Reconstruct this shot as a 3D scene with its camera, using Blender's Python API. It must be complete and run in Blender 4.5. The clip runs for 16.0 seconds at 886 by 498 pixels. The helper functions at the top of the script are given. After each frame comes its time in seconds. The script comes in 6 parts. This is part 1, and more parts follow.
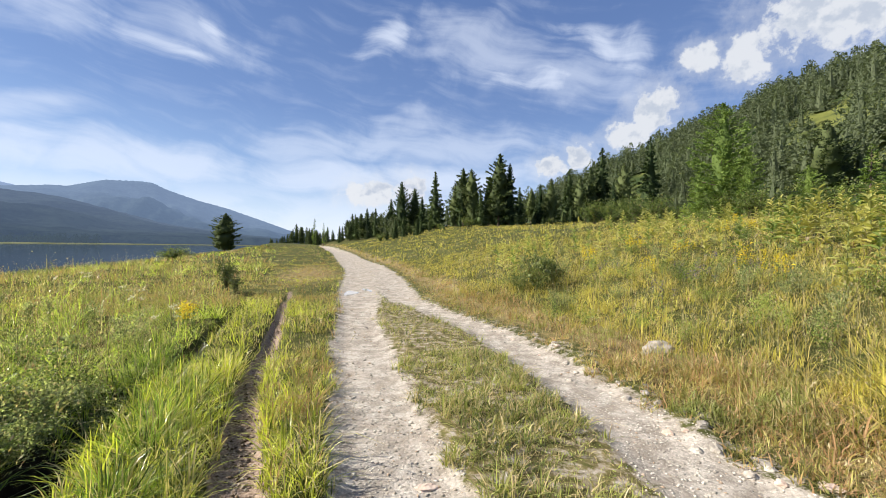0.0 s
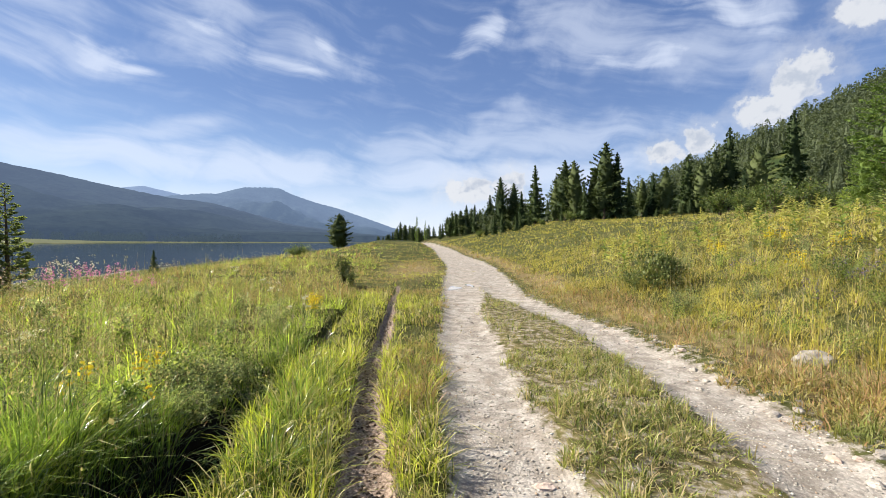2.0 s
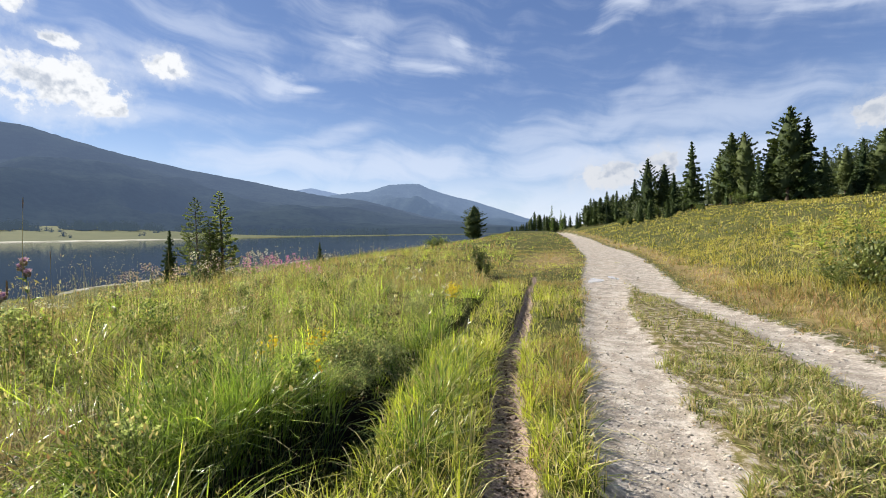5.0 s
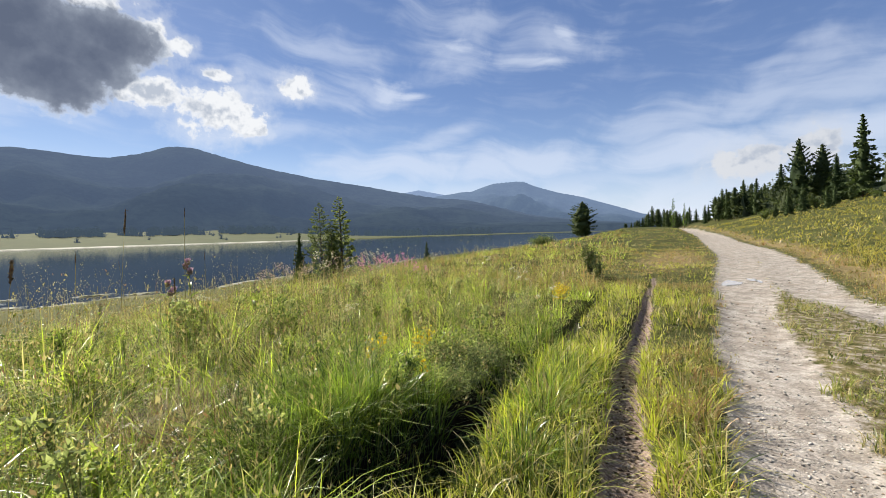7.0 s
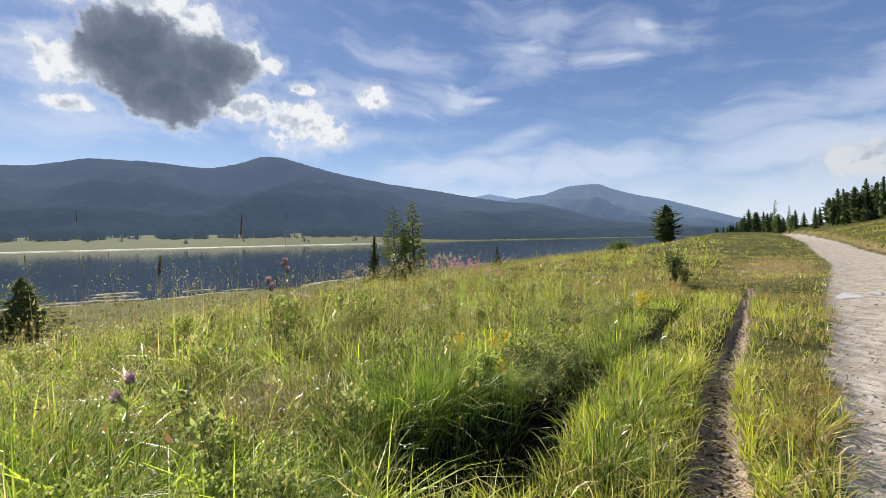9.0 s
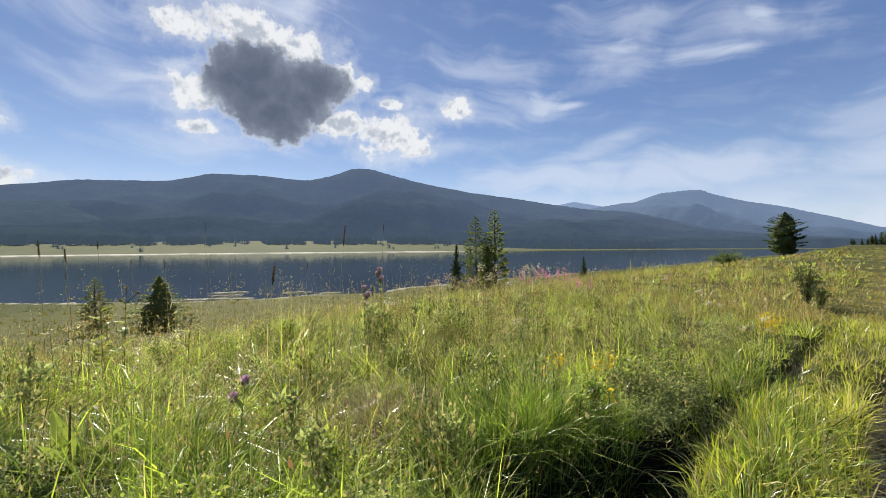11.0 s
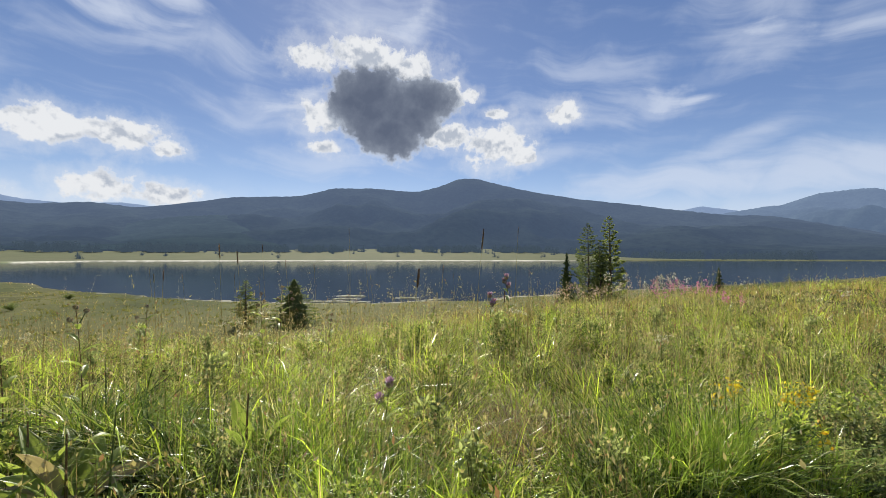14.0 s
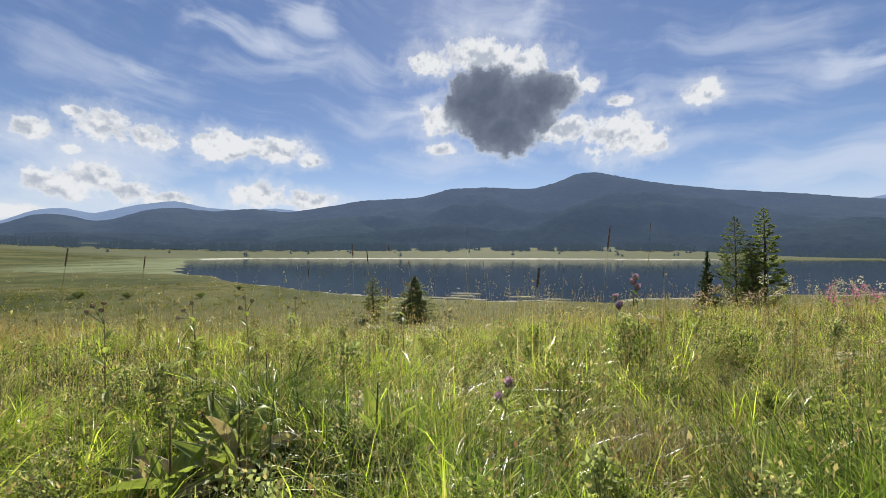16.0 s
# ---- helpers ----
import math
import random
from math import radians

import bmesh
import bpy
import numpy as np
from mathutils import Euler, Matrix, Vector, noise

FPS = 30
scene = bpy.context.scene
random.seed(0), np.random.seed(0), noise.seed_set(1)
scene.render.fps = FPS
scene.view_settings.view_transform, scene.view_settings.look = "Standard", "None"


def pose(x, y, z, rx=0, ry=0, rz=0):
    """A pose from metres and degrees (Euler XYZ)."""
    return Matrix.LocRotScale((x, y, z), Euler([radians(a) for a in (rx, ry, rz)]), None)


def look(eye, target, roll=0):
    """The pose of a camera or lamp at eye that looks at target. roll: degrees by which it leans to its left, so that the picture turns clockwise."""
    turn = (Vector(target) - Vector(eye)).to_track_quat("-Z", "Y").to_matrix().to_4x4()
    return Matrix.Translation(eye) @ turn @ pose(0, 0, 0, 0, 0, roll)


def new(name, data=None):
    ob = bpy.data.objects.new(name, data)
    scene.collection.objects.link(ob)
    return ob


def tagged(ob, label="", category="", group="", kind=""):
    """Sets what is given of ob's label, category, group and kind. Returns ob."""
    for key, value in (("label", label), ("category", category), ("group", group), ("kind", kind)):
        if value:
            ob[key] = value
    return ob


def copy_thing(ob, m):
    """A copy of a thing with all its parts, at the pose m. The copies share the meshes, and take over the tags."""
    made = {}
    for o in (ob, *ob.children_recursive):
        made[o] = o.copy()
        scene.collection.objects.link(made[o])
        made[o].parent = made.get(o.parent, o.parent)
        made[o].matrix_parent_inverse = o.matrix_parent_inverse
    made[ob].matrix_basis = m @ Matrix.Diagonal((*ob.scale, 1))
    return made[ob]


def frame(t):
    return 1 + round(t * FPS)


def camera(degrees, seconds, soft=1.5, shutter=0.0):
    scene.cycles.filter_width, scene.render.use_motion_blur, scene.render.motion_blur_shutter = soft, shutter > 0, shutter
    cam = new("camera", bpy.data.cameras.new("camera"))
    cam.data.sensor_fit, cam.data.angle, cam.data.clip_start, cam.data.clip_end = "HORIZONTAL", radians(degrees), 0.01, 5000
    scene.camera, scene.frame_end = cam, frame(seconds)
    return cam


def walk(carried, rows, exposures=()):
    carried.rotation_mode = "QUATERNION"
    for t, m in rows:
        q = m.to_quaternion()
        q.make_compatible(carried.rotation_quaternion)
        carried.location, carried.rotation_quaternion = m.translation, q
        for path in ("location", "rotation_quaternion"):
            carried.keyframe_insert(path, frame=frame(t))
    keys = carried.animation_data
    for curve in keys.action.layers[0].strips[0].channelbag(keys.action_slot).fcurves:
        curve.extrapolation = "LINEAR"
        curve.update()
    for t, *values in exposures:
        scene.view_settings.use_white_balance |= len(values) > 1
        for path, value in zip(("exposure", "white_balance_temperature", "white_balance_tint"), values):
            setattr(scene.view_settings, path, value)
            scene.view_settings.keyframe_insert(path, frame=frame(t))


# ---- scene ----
cam = camera(94.24, 16.0, soft=0.5)
PATH = [
    (0, -0.000, 0.000, 1.300, 89.617, -0.965, 0.006),
    (0.5, -0.018, 0.001, 1.300, 89.537, -0.770, 3.088),
    (1, -0.039, 0.002, 1.301, 89.377, -0.538, 6.869),
    (1.5, -0.066, -0.013, 1.302, 89.159, -0.484, 10.277),
    (2, -0.094, -0.020, 1.299, 88.890, -0.395, 13.684),
    (2.5, -0.089, -0.028, 1.290, 88.643, -0.191, 16.822),
    (3, -0.067, -0.041, 1.289, 88.250, -0.070, 19.570),
    (3.5, -0.054, -0.045, 1.288, 87.871, 0.215, 22.431),
    (4, -0.091, -0.031, 1.283, 87.743, 0.362, 25.185),
    (6.5, -0.232, 0.146, 1.289, 87.657, 1.278, 43.431),
    (7, -0.239, 0.130, 1.292, 87.752, 1.538, 46.509),
    (7.5, -0.238, 0.095, 1.298, 87.936, 1.479, 49.163),
    (8, -0.228, 0.060, 1.299, 88.143, 1.378, 51.516),
    (8.5, -0.214, 0.033, 1.295, 88.316, 1.295, 53.796),
    (9, -0.208, 0.015, 1.286, 88.528, 1.141, 56.176),
    (11.5, -0.433, -0.060, 1.326, 90.116, 0.210, 69.777),
    (12, -0.462, -0.092, 1.317, 90.341, 0.106, 71.742),
    (12.5, -0.502, -0.134, 1.306, 90.554, 0.058, 73.529),
    (13, -0.561, -0.184, 1.298, 90.697, -0.119, 75.511),
    (13.5, -0.613, -0.243, 1.287, 90.919, -0.019, 78.302),
    (14, -0.620, -0.239, 1.289, 91.066, -0.050, 81.889),
    (14.5, -0.614, -0.214, 1.300, 91.014, -0.126, 86.260),
    (15, -0.621, -0.229, 1.300, 90.932, -0.057, 90.544),
    (15.5, -0.626, -0.240, 1.301, 90.868, -0.003, 94.316),
    (16, -0.645, -0.262, 1.294, 90.805, -0.109, 97.797),
]
EXPOSURES = [(0.0, 1.1), (4.0, 1.03), (7.0, 0.92), (12.0, 0.81), (16.0, 0.75)]
walk(cam, [(t, pose(x, y, z, rx, ry, rz)) for t, x, y, z, rx, ry, rz in PATH], EXPOSURES)

# ---- world, sun, exposure ----
SUN_AZ, SUN_EL = -93.0, 37.0          # degrees clockwise from +y, and above the horizon


def heading(az, el):
    a, e = radians(az), radians(el)
    return Vector((math.sin(a) * math.cos(e), math.cos(a) * math.cos(e), math.sin(e)))


sun = new("sun", bpy.data.lights.new("sun", "SUN"))
sun.data.energy, sun.data.angle, sun.data.color = 5.0, radians(0.53), (1.0, 0.93, 0.82)
sun.matrix_world = look(heading(SUN_AZ, SUN_EL) * 200, (0, 0, 0))


class Nodes:
    """Short ways to lay nodes in a tree."""

    def __init__(self, tree):
        self.tree, self.nodes = tree, tree.nodes
        self.nodes.clear()

    def put(self, socket, value):
        if isinstance(value, bpy.types.NodeSocket):
            self.tree.links.new(value, socket)
        else:
            socket.default_value = value

    def fill(self, node, values):
        for key, value in values.items():
            self.put(node.inputs[int(key[2:]) if key.startswith("n_") else key[2:].replace("_", " ")], value)

    def add(self, kind, out=0, **values):
        node = self.nodes.new(kind)
        self.fill(node, values)
        return node.outputs[out]

    def mark(self, name):
        node = self.nodes.new("ShaderNodeAttribute")
        node.attribute_name = name
        return node.outputs[2]

    def math(self, op, a, b=0.0, c=0.0, clamp=False):
        node = self.nodes.new("ShaderNodeMath")
        node.operation, node.use_clamp = op, clamp
        self.fill(node, {"n_0": a, "n_1": b, "n_2": c})
        return node.outputs[0]

    def vec(self, op, a, b=(0, 0, 0)):
        node = self.nodes.new("ShaderNodeVectorMath")
        node.operation = op
        self.fill(node, {"n_0": a, "n_1": b})
        return node.outputs[0]

    def noise(self, vector, scale, detail=4.0, rough=0.55, distort=0.0):
        return self.add("ShaderNodeTexNoise", i_Vector=vector, i_Scale=scale, i_Detail=detail, i_Roughness=rough, i_Distortion=distort)

    def step(self, value, low, high, to_low=0.0, to_high=1.0):
        node = self.nodes.new("ShaderNodeMapRange")
        node.interpolation_type = "SMOOTHSTEP"
        if low > high:
            low, high, to_low, to_high = high, low, to_high, to_low
        self.fill(node, {"n_0": value, "n_1": low, "n_2": high, "n_3": to_low, "n_4": to_high})
        return node.outputs[0]

    def mix(self, fac, a, b, blend="MIX"):
        node = self.nodes.new("ShaderNodeMix")
        node.data_type, node.blend_type = "RGBA", blend
        self.put(node.inputs[0], fac)
        self.put(node.inputs[6], a if isinstance(a, bpy.types.NodeSocket) else (*a, 1.0))
        self.put(node.inputs[7], b if isinstance(b, bpy.types.NodeSocket) else (*b, 1.0))
        return node.outputs[2]

    def ramp(self, fac, *stops):
        node = self.nodes.new("ShaderNodeValToRGB")
        while len(node.color_ramp.elements) < len(stops):
            node.color_ramp.elements.new(0.5)
        for e, (at, col) in zip(node.color_ramp.elements, stops):
            e.position, e.color = at, (*col, 1.0)
        self.put(node.inputs[0], fac)
        return node.outputs[0]


def build_sky():
    world = bpy.data.worlds.new("sky")
    world.use_nodes = True
    scene.world = world
    n = Nodes(world.node_tree)
    node = n.nodes.new("ShaderNodeTexSky")
    node.sky_type, node.sun_disc = "NISHITA", False
    node.sun_elevation, node.sun_rotation = radians(SUN_EL), radians(SUN_AZ % 360)
    node.altitude, node.air_density, node.dust_density, node.ozone_density = 1600.0, 1.0, 0.5, 1.6
    sky = node.outputs[0]
    way = n.add("ShaderNodeTexCoord")
    sep = n.nodes.new("ShaderNodeSeparateXYZ")
    n.put(sep.inputs[0], way)
    x, y, z = sep.outputs
    up = n.math("MAXIMUM", z, 0.0)
    az = n.math("MULTIPLY", n.math("ARCTAN2", x, y), 57.2958)
    el = n.math("MULTIPLY", n.math("ARCSINE", z), 57.2958)

    def heap(blobs, across=az, height=el):
        """1 in the middle of the nearest of the blobs (azimuth, height, half width, half height and, where given, tilt, in degrees), 0 at its edge."""
        field = -9.0
        for a, e, wa, we, *tilt in blobs:
            p, q = n.math("SUBTRACT", across, a), n.math("SUBTRACT", height, e)
            if tilt:
                c, s = math.cos(radians(tilt[0])), math.sin(radians(tilt[0]))
                p, q = n.math("ADD", n.math("MULTIPLY", p, c), n.math("MULTIPLY", q, s)), n.math("SUBTRACT", n.math("MULTIPLY", q, c), n.math("MULTIPLY", p, s))
            u, v = n.math("DIVIDE", p, wa), n.math("DIVIDE", q, we)
            field = n.math("MAXIMUM", field, n.math("SUBTRACT", 1.0, n.math("SQRT", n.math("ADD", n.math("MULTIPLY", u, u), n.math("MULTIPLY", v, v)))))
        return field

    # thin streaked cloud high up: the sheet's directions drift, its fibres lie along it
    drift = n.noise(way, 4.5, 1.0, 0.5)
    curl = n.noise(n.vec("ADD", way, (3.1, 1.7, 0.4)), 6.0, 1.0, 0.5)
    az_w = n.math("ADD", az, n.math("MULTIPLY", n.math("SUBTRACT", drift, 0.5), 9.0))
    el_w = n.math("ADD", el, n.math("MULTIPLY", n.math("SUBTRACT", curl, 0.5), 5.0))
    along = n.math("SUBTRACT", n.math("MULTIPLY", az_w, 0.075), n.math("MULTIPLY", el_w, 0.012))
    cross = n.math("ADD", n.math("MULTIPLY", el_w, 0.52), n.math("MULTIPLY", az_w, 0.085))
    fibre = n.noise(n.add("ShaderNodeCombineXYZ", n_0=along, n_1=cross, n_2=0.0), 1.5, 4.0, 0.52, 0.15)
    cotton = n.noise(n.add("ShaderNodeCombineXYZ", n_0=n.math("MULTIPLY", az_w, 0.16), n_1=n.math("MULTIPLY", el_w, 0.24), n_2=2.0), 1.3, 5.0, 0.55, 0.3)
    grain = n.math("ADD", n.math("MULTIPLY", n.math("SUBTRACT", fibre, 0.5), 1.7), n.math("MULTIPLY", n.math("SUBTRACT", cotton, 0.5), 2.0))
    bright = heap([(-36.6, 22.0, 5.5, 1.6, -12), (-31.4, 23.8, 3.2, 1.3, -19), (-8.8, 26.3, 4.2, 1.9, 28), (-54.5, 19.4, 5.0, 1.7, -15), (-44.5, 23.4, 3.8, 2.2, -22), (-65.0, 18.4, 2.4, 1.7, -14), (-50.5, 18.6, 3.2, 0.9, -6),
                   (-133.3, 20.0, 4.5, 1.5, -11), (-121.3, 25.4, 9.5, 1.8, -8), (-116.0, 28.0, 4.5, 2.2, -10), (-104.0, 18.3, 7.0, 1.4, -2), (-86.0, 29.6, 6.5, 2.6, 15), (-101.0, 20.2, 4.0, 1.4, 8), (-35.2, 21.4, 4.6, 0.9, -3), (21.4, 24.9, 6.5, 2.6, -17), (12, 22.0, 7, 2.2, -4)], az_w, el_w)
    milky = heap([(5.0, 25.0, 14, 4.2, -9), (16.4, 22.4, 14, 4.0, -5), (-8.3, 13.6, 18, 2.5, 2), (1.0, 13.2, 20, 2.8, 3), (-5.0, 15.6, 9, 2.8, 6), (-16.3, 13.2, 12, 2.4, 4), (-42.2, 26.0, 8, 3.2, -9), (-34.0, 23.6, 9, 2.4, -11), (-45.0, 23.0, 8, 3.0, -20), (-48.8, 11.7, 9, 1.6, 12), (-65.0, 17.0, 11, 1.6, 0), (-70, 12.6, 12, 1.4, 4),
                  (-112.0, 24.0, 9, 2.4, 4), (-107.5, 18.0, 8, 2.8, -3), (-136.5, 19.4, 10, 2.8, -5), (-117.0, 23.6, 11, 1.8, 6), (-56.0, 19.1, 8, 1.8, -12), (-66, 18.8, 8, 1.6, -7), (-98, 12.5, 12, 2.2, 0), (-91, 31, 14, 3.5, 8), (-44.6, 13.0, 4, 1.0, 5), (-61.0, 23.5, 9, 2.4, -8),
                  (-140, 34, 20, 8), (0, 40, 40, 7), (60, 35, 30, 10), (120, 30, 40, 12), (170, 30, 30, 12)], az_w, el_w)
    wisps = n.math("MULTIPLY", n.step(n.math("ADD", bright, grain), -0.25, 1.25), 0.80)
    sheets = n.math("MULTIPLY", n.step(n.math("ADD", milky, n.math("MULTIPLY", grain, 0.85)), -0.35, 1.2), 0.52)
    faint = n.step(n.math("ADD", fibre, n.math("MULTIPLY", n.math("SUBTRACT", cotton, 0.5), 0.8)), 0.42, 0.9, 0.0, 0.16)
    # low veil towards the horizon
    veil = n.math("MULTIPLY", n.step(up, 0.20, 0.03), n.step(cotton, 0.30, 0.60, 0.45, 0.85))
    band = n.step(n.math("ADD", heap([(-52, 8.6, 15, 2.6), (-34, 9.2, 16, 3.0), (-16, 9.0, 14, 2.8), (2, 9.5, 16, 2.6), (-138, 10.0, 12, 3.0), (-40, 8.0, 10, 2.8)], az_w, el_w), n.math("MULTIPLY", grain, 0.45)), -0.15, 0.8, 0.0, 0.72)
    thin = n.math("MAXIMUM", n.math("MAXIMUM", n.math("MAXIMUM", wisps, sheets), n.math("MAXIMUM", band, faint)), veil, clamp=True)
    # heaped clouds
    coarse, fine, crumb = n.noise(way, 15.0, 3.0, 0.5), n.noise(way, 40.0, 6.0, 0.62), n.noise(way, 26.0, 4.0, 0.55)
    puff = n.math("ADD", n.math("MULTIPLY", n.math("SUBTRACT", coarse, 0.5), 0.9), n.math("MULTIPLY", n.math("SUBTRACT", fine, 0.5), 1.3))
    white = n.math("ADD", heap([(-92.6, 25.6, 6.8, 3.2), (-99.6, 25.0, 5.2, 2.6), (-86.4, 24.6, 6.0, 3.0), (-81.2, 21.8, 3.6, 2.8), (-98.2, 18.4, 4.2, 3.0), (-81.2, 16.2, 5.4, 2.4), (-74.6, 15.0, 6.0, 3.7), (-71.0, 13.6, 2.6, 2.0), (-74.3, 19.1, 2.6, 1.1), (-65.6, 18.6, 2.8, 1.9), (-98.0, 14.4, 3.4, 1.4), (-78.0, 21.5, 2.1, 1.3),
                                (-143.2, 12.3, 2.6, 1.7), (-137.2, 13.5, 4.2, 2.5), (-133.4, 13.2, 4.0, 2.2), (-139.7, 14.6, 1.6, 0.8), (-140.1, 10.8, 1.2, 0.7), (-126.3, 13.1, 4.6, 2.5), (-119.9, 13.2, 5.2, 2.3), (-115.7, 12.3, 3.0, 1.3),
                                (-140.7, 7.0, 5.2, 2.1), (-138.0, 8.0, 3.4, 2.4), (-134.9, 6.9, 3.2, 2.0), (-130.9, 6.4, 3.6, 1.2), (-121.8, 7.6, 4.3, 2.3), (-115.7, 7.0, 5.2, 1.9), (-144.0, 4.2, 3.4, 1.3),
                                (42.5, 23.6, 8.0, 5.4), (46.5, 22.6, 7.0, 4.6), (36.2, 20.8, 3.2, 3.6), (31.7, 21.8, 2.7, 2.2), (26.7, 16.6, 3.8, 3.5), (23.9, 14.3, 3.4, 2.4), (14.5, 11.0, 3.2, 2.1), (18.1, 11.7, 2.4, 2.3), (-9.8, 7.0, 5.2, 2.5), (-4.2, 7.5, 3.8, 2.9),
                                (70, 20, 12, 6), (120, 15, 14, 5), (165, 22, 12, 6)]), puff)
    cover = n.math("MAXIMUM", n.step(white, 0.14, 0.52), n.step(white, -0.40, 0.35, 0.0, 0.30))
    dark = n.math("ADD", heap([(-92.0, 21.4, 7.6, 4.2), (-84.8, 21.0, 6.4, 3.6), (-89.3, 17.2, 6.6, 5.0), (-88.6, 19.6, 8.4, 5.0), (-94.6, 20.0, 4.2, 3.8), (-91.5, 18.8, 6.5, 4.6), (-86.5, 19.0, 6.0, 4.2)]), n.math("MULTIPLY", puff, 0.5))
    shade = n.step(dark, 0.06, 0.34)
    # the undersides of the heaps are greyer
    under = n.noise(n.vec("ADD", way, (0, 0, 0.022)), 15.0, 3.0, 0.5)
    below = n.noise(n.vec("ADD", way, (0, 0, 0.010)), 26.0, 4.0, 0.55)
    belly = n.step(n.math("ADD", n.math("SUBTRACT", under, coarse), n.math("MULTIPLY", n.math("SUBTRACT", below, crumb), 0.8)), -0.05, 0.13, 0.0, 0.9)
    belly = n.math("MULTIPLY", belly, n.step(white, 0.25, 0.75))
    heaped = n.mix(belly, n.mix(n.step(az, -60.0, 5.0), (0.48, 0.49, 0.505), (0.36, 0.375, 0.405)), (0.25, 0.28, 0.335))
    core = n.math("ADD", dark, n.math("ADD", n.math("MULTIPLY", n.math("SUBTRACT", coarse, 0.5), -1.1), n.math("MULTIPLY", n.math("SUBTRACT", crumb, 0.5), 0.7)))
    heaped = n.mix(shade, heaped, n.ramp(core, (0.05, (0.25, 0.28, 0.33)), (0.25, (0.145, 0.166, 0.208)), (0.55, (0.094, 0.111, 0.150)), (0.95, (0.066, 0.081, 0.118))))
    pale = n.ramp(up, (0.0, (0.30, 0.35, 0.42)), (0.12, (0.160, 0.228, 0.370)), (0.30, (0.076, 0.125, 0.268)), (0.6, (0.043, 0.081, 0.208)), (1.0, (0.045, 0.09, 0.24)))
    lit = n.mix(0.62, n.mix(1.0, sky, (SKY, SKY, SKY), "MULTIPLY"), pale)
    lit = n.mix(n.math("MULTIPLY", thin, 0.85), lit, (0.405, 0.44, 0.51))
    lit = n.mix(n.math("MAXIMUM", cover, shade), lit, heaped)
    out = n.nodes.new("ShaderNodeOutputWorld")
    n.put(out.inputs[0], n.add("ShaderNodeBackground", i_Color=lit, i_Strength=1.0))


SKY = 0.075
build_sky()

# ---- materials ----


def material(name):
    mat = bpy.data.materials.new(name)
    mat.use_nodes = True
    return mat, Nodes(mat.node_tree)


def finish(n, colour, rough=0.8, bump=None, through_light=0.0, spec=0.3, metal=0.0, strength=0.4, tint=None):
    """Principled surface, with light shining through leaves where asked."""
    shader = n.nodes.new("ShaderNodeBsdfPrincipled")
    n.put(shader.inputs["Base Color"], colour if isinstance(colour, bpy.types.NodeSocket) else (*colour, 1.0))
    n.put(shader.inputs["Roughness"], rough)
    n.put(shader.inputs["Metallic"], metal)
    n.put(shader.inputs["Specular IOR Level"], spec)
    if bump is not None:
        n.put(shader.inputs["Normal"], n.add("ShaderNodeBump", i_Strength=strength, i_Distance=0.02, i_Height=bump))
    result = shader.outputs[0]
    if through_light:
        glow = n.add("ShaderNodeBsdfTranslucent", i_Color=tint if tint is not None else colour)
        node = n.nodes.new("ShaderNodeMixShader")
        n.put(node.inputs[0], through_light)
        n.put(node.inputs[1], result)
        n.put(node.inputs[2], glow)
        result = node.outputs[0]
    out = n.nodes.new("ShaderNodeOutputMaterial")
    n.put(out.inputs[0], result)


def leaf_material(name, dark, light, dry, dry_share=0.12, rough=0.45, glow=0.45, patch_scale=0.5, spec=0.35, patches=()):
    """Leaves or blades: each differs, and broad patches differ too."""
    mat, n = material(name)
    place = n.add("ShaderNodeNewGeometry")
    one = n.nodes[-1].outputs["Random Per Island"]
    broad = n.math("ADD", n.math("MULTIPLY", n.noise(place, patch_scale, 3.0, 0.6), 0.6), n.math("MULTIPLY", n.noise(place, 3.3, 2.0, 0.6), 0.4))
    broad = n.math("ADD", n.math("MULTIPLY", n.math("SUBTRACT", broad, 0.5), 1.9), 0.5)
    c = n.mix(n.step(n.math("ADD", n.math("MULTIPLY", one, 0.55), n.math("MULTIPLY", broad, 0.9)), 0.42, 1.0), dark, light)
    c = n.mix(n.step(n.math("FRACT", n.math("MULTIPLY", one, 7.31)), 1.0 - dry_share * 1.3, 1.0 - dry_share * 0.6), c, dry)
    for k, (tone, low) in enumerate(patches):
        where = n.noise(n.vec("ADD", place, (7.3 * k + 3.1, 4.4, 0.0)), 1.25, 4.0, 0.6)
        c = n.mix(n.step(n.math("ADD", where, n.math("MULTIPLY", n.math("SUBTRACT", one, 0.5), 0.12)), low, low + 0.10, 0.0, 0.75), c, tone)
    bright = n.mix(1.0, c, (1.5, 1.5, 0.9), "MULTIPLY")
    finish(n, c, rough, through_light=glow, spec=spec, tint=bright)
    return mat


def needle_material(name, dark, light, glow=0.2, each=0.55):
    mat, n = material(name)
    place = n.add("ShaderNodeNewGeometry")
    one = n.nodes[-1].outputs["Random Per Island"]
    tree = n.add("ShaderNodeObjectInfo", 5)
    tone = n.math("ADD", n.math("MULTIPLY", one, each), n.math("MULTIPLY", tree, 0.9 - each))
    tone = n.math("ADD", tone, n.math("MULTIPLY", n.noise(place, 0.12, 3.0), 0.3 + 0.6 * (0.55 - each)))
    c = n.mix(n.step(tone, 0.15, 1.05), dark, light)
    finish(n, c, 0.7, through_light=glow, spec=0.1, tint=n.mix(1.0, c, (1.3, 1.35, 0.7), "MULTIPLY"))
    return mat


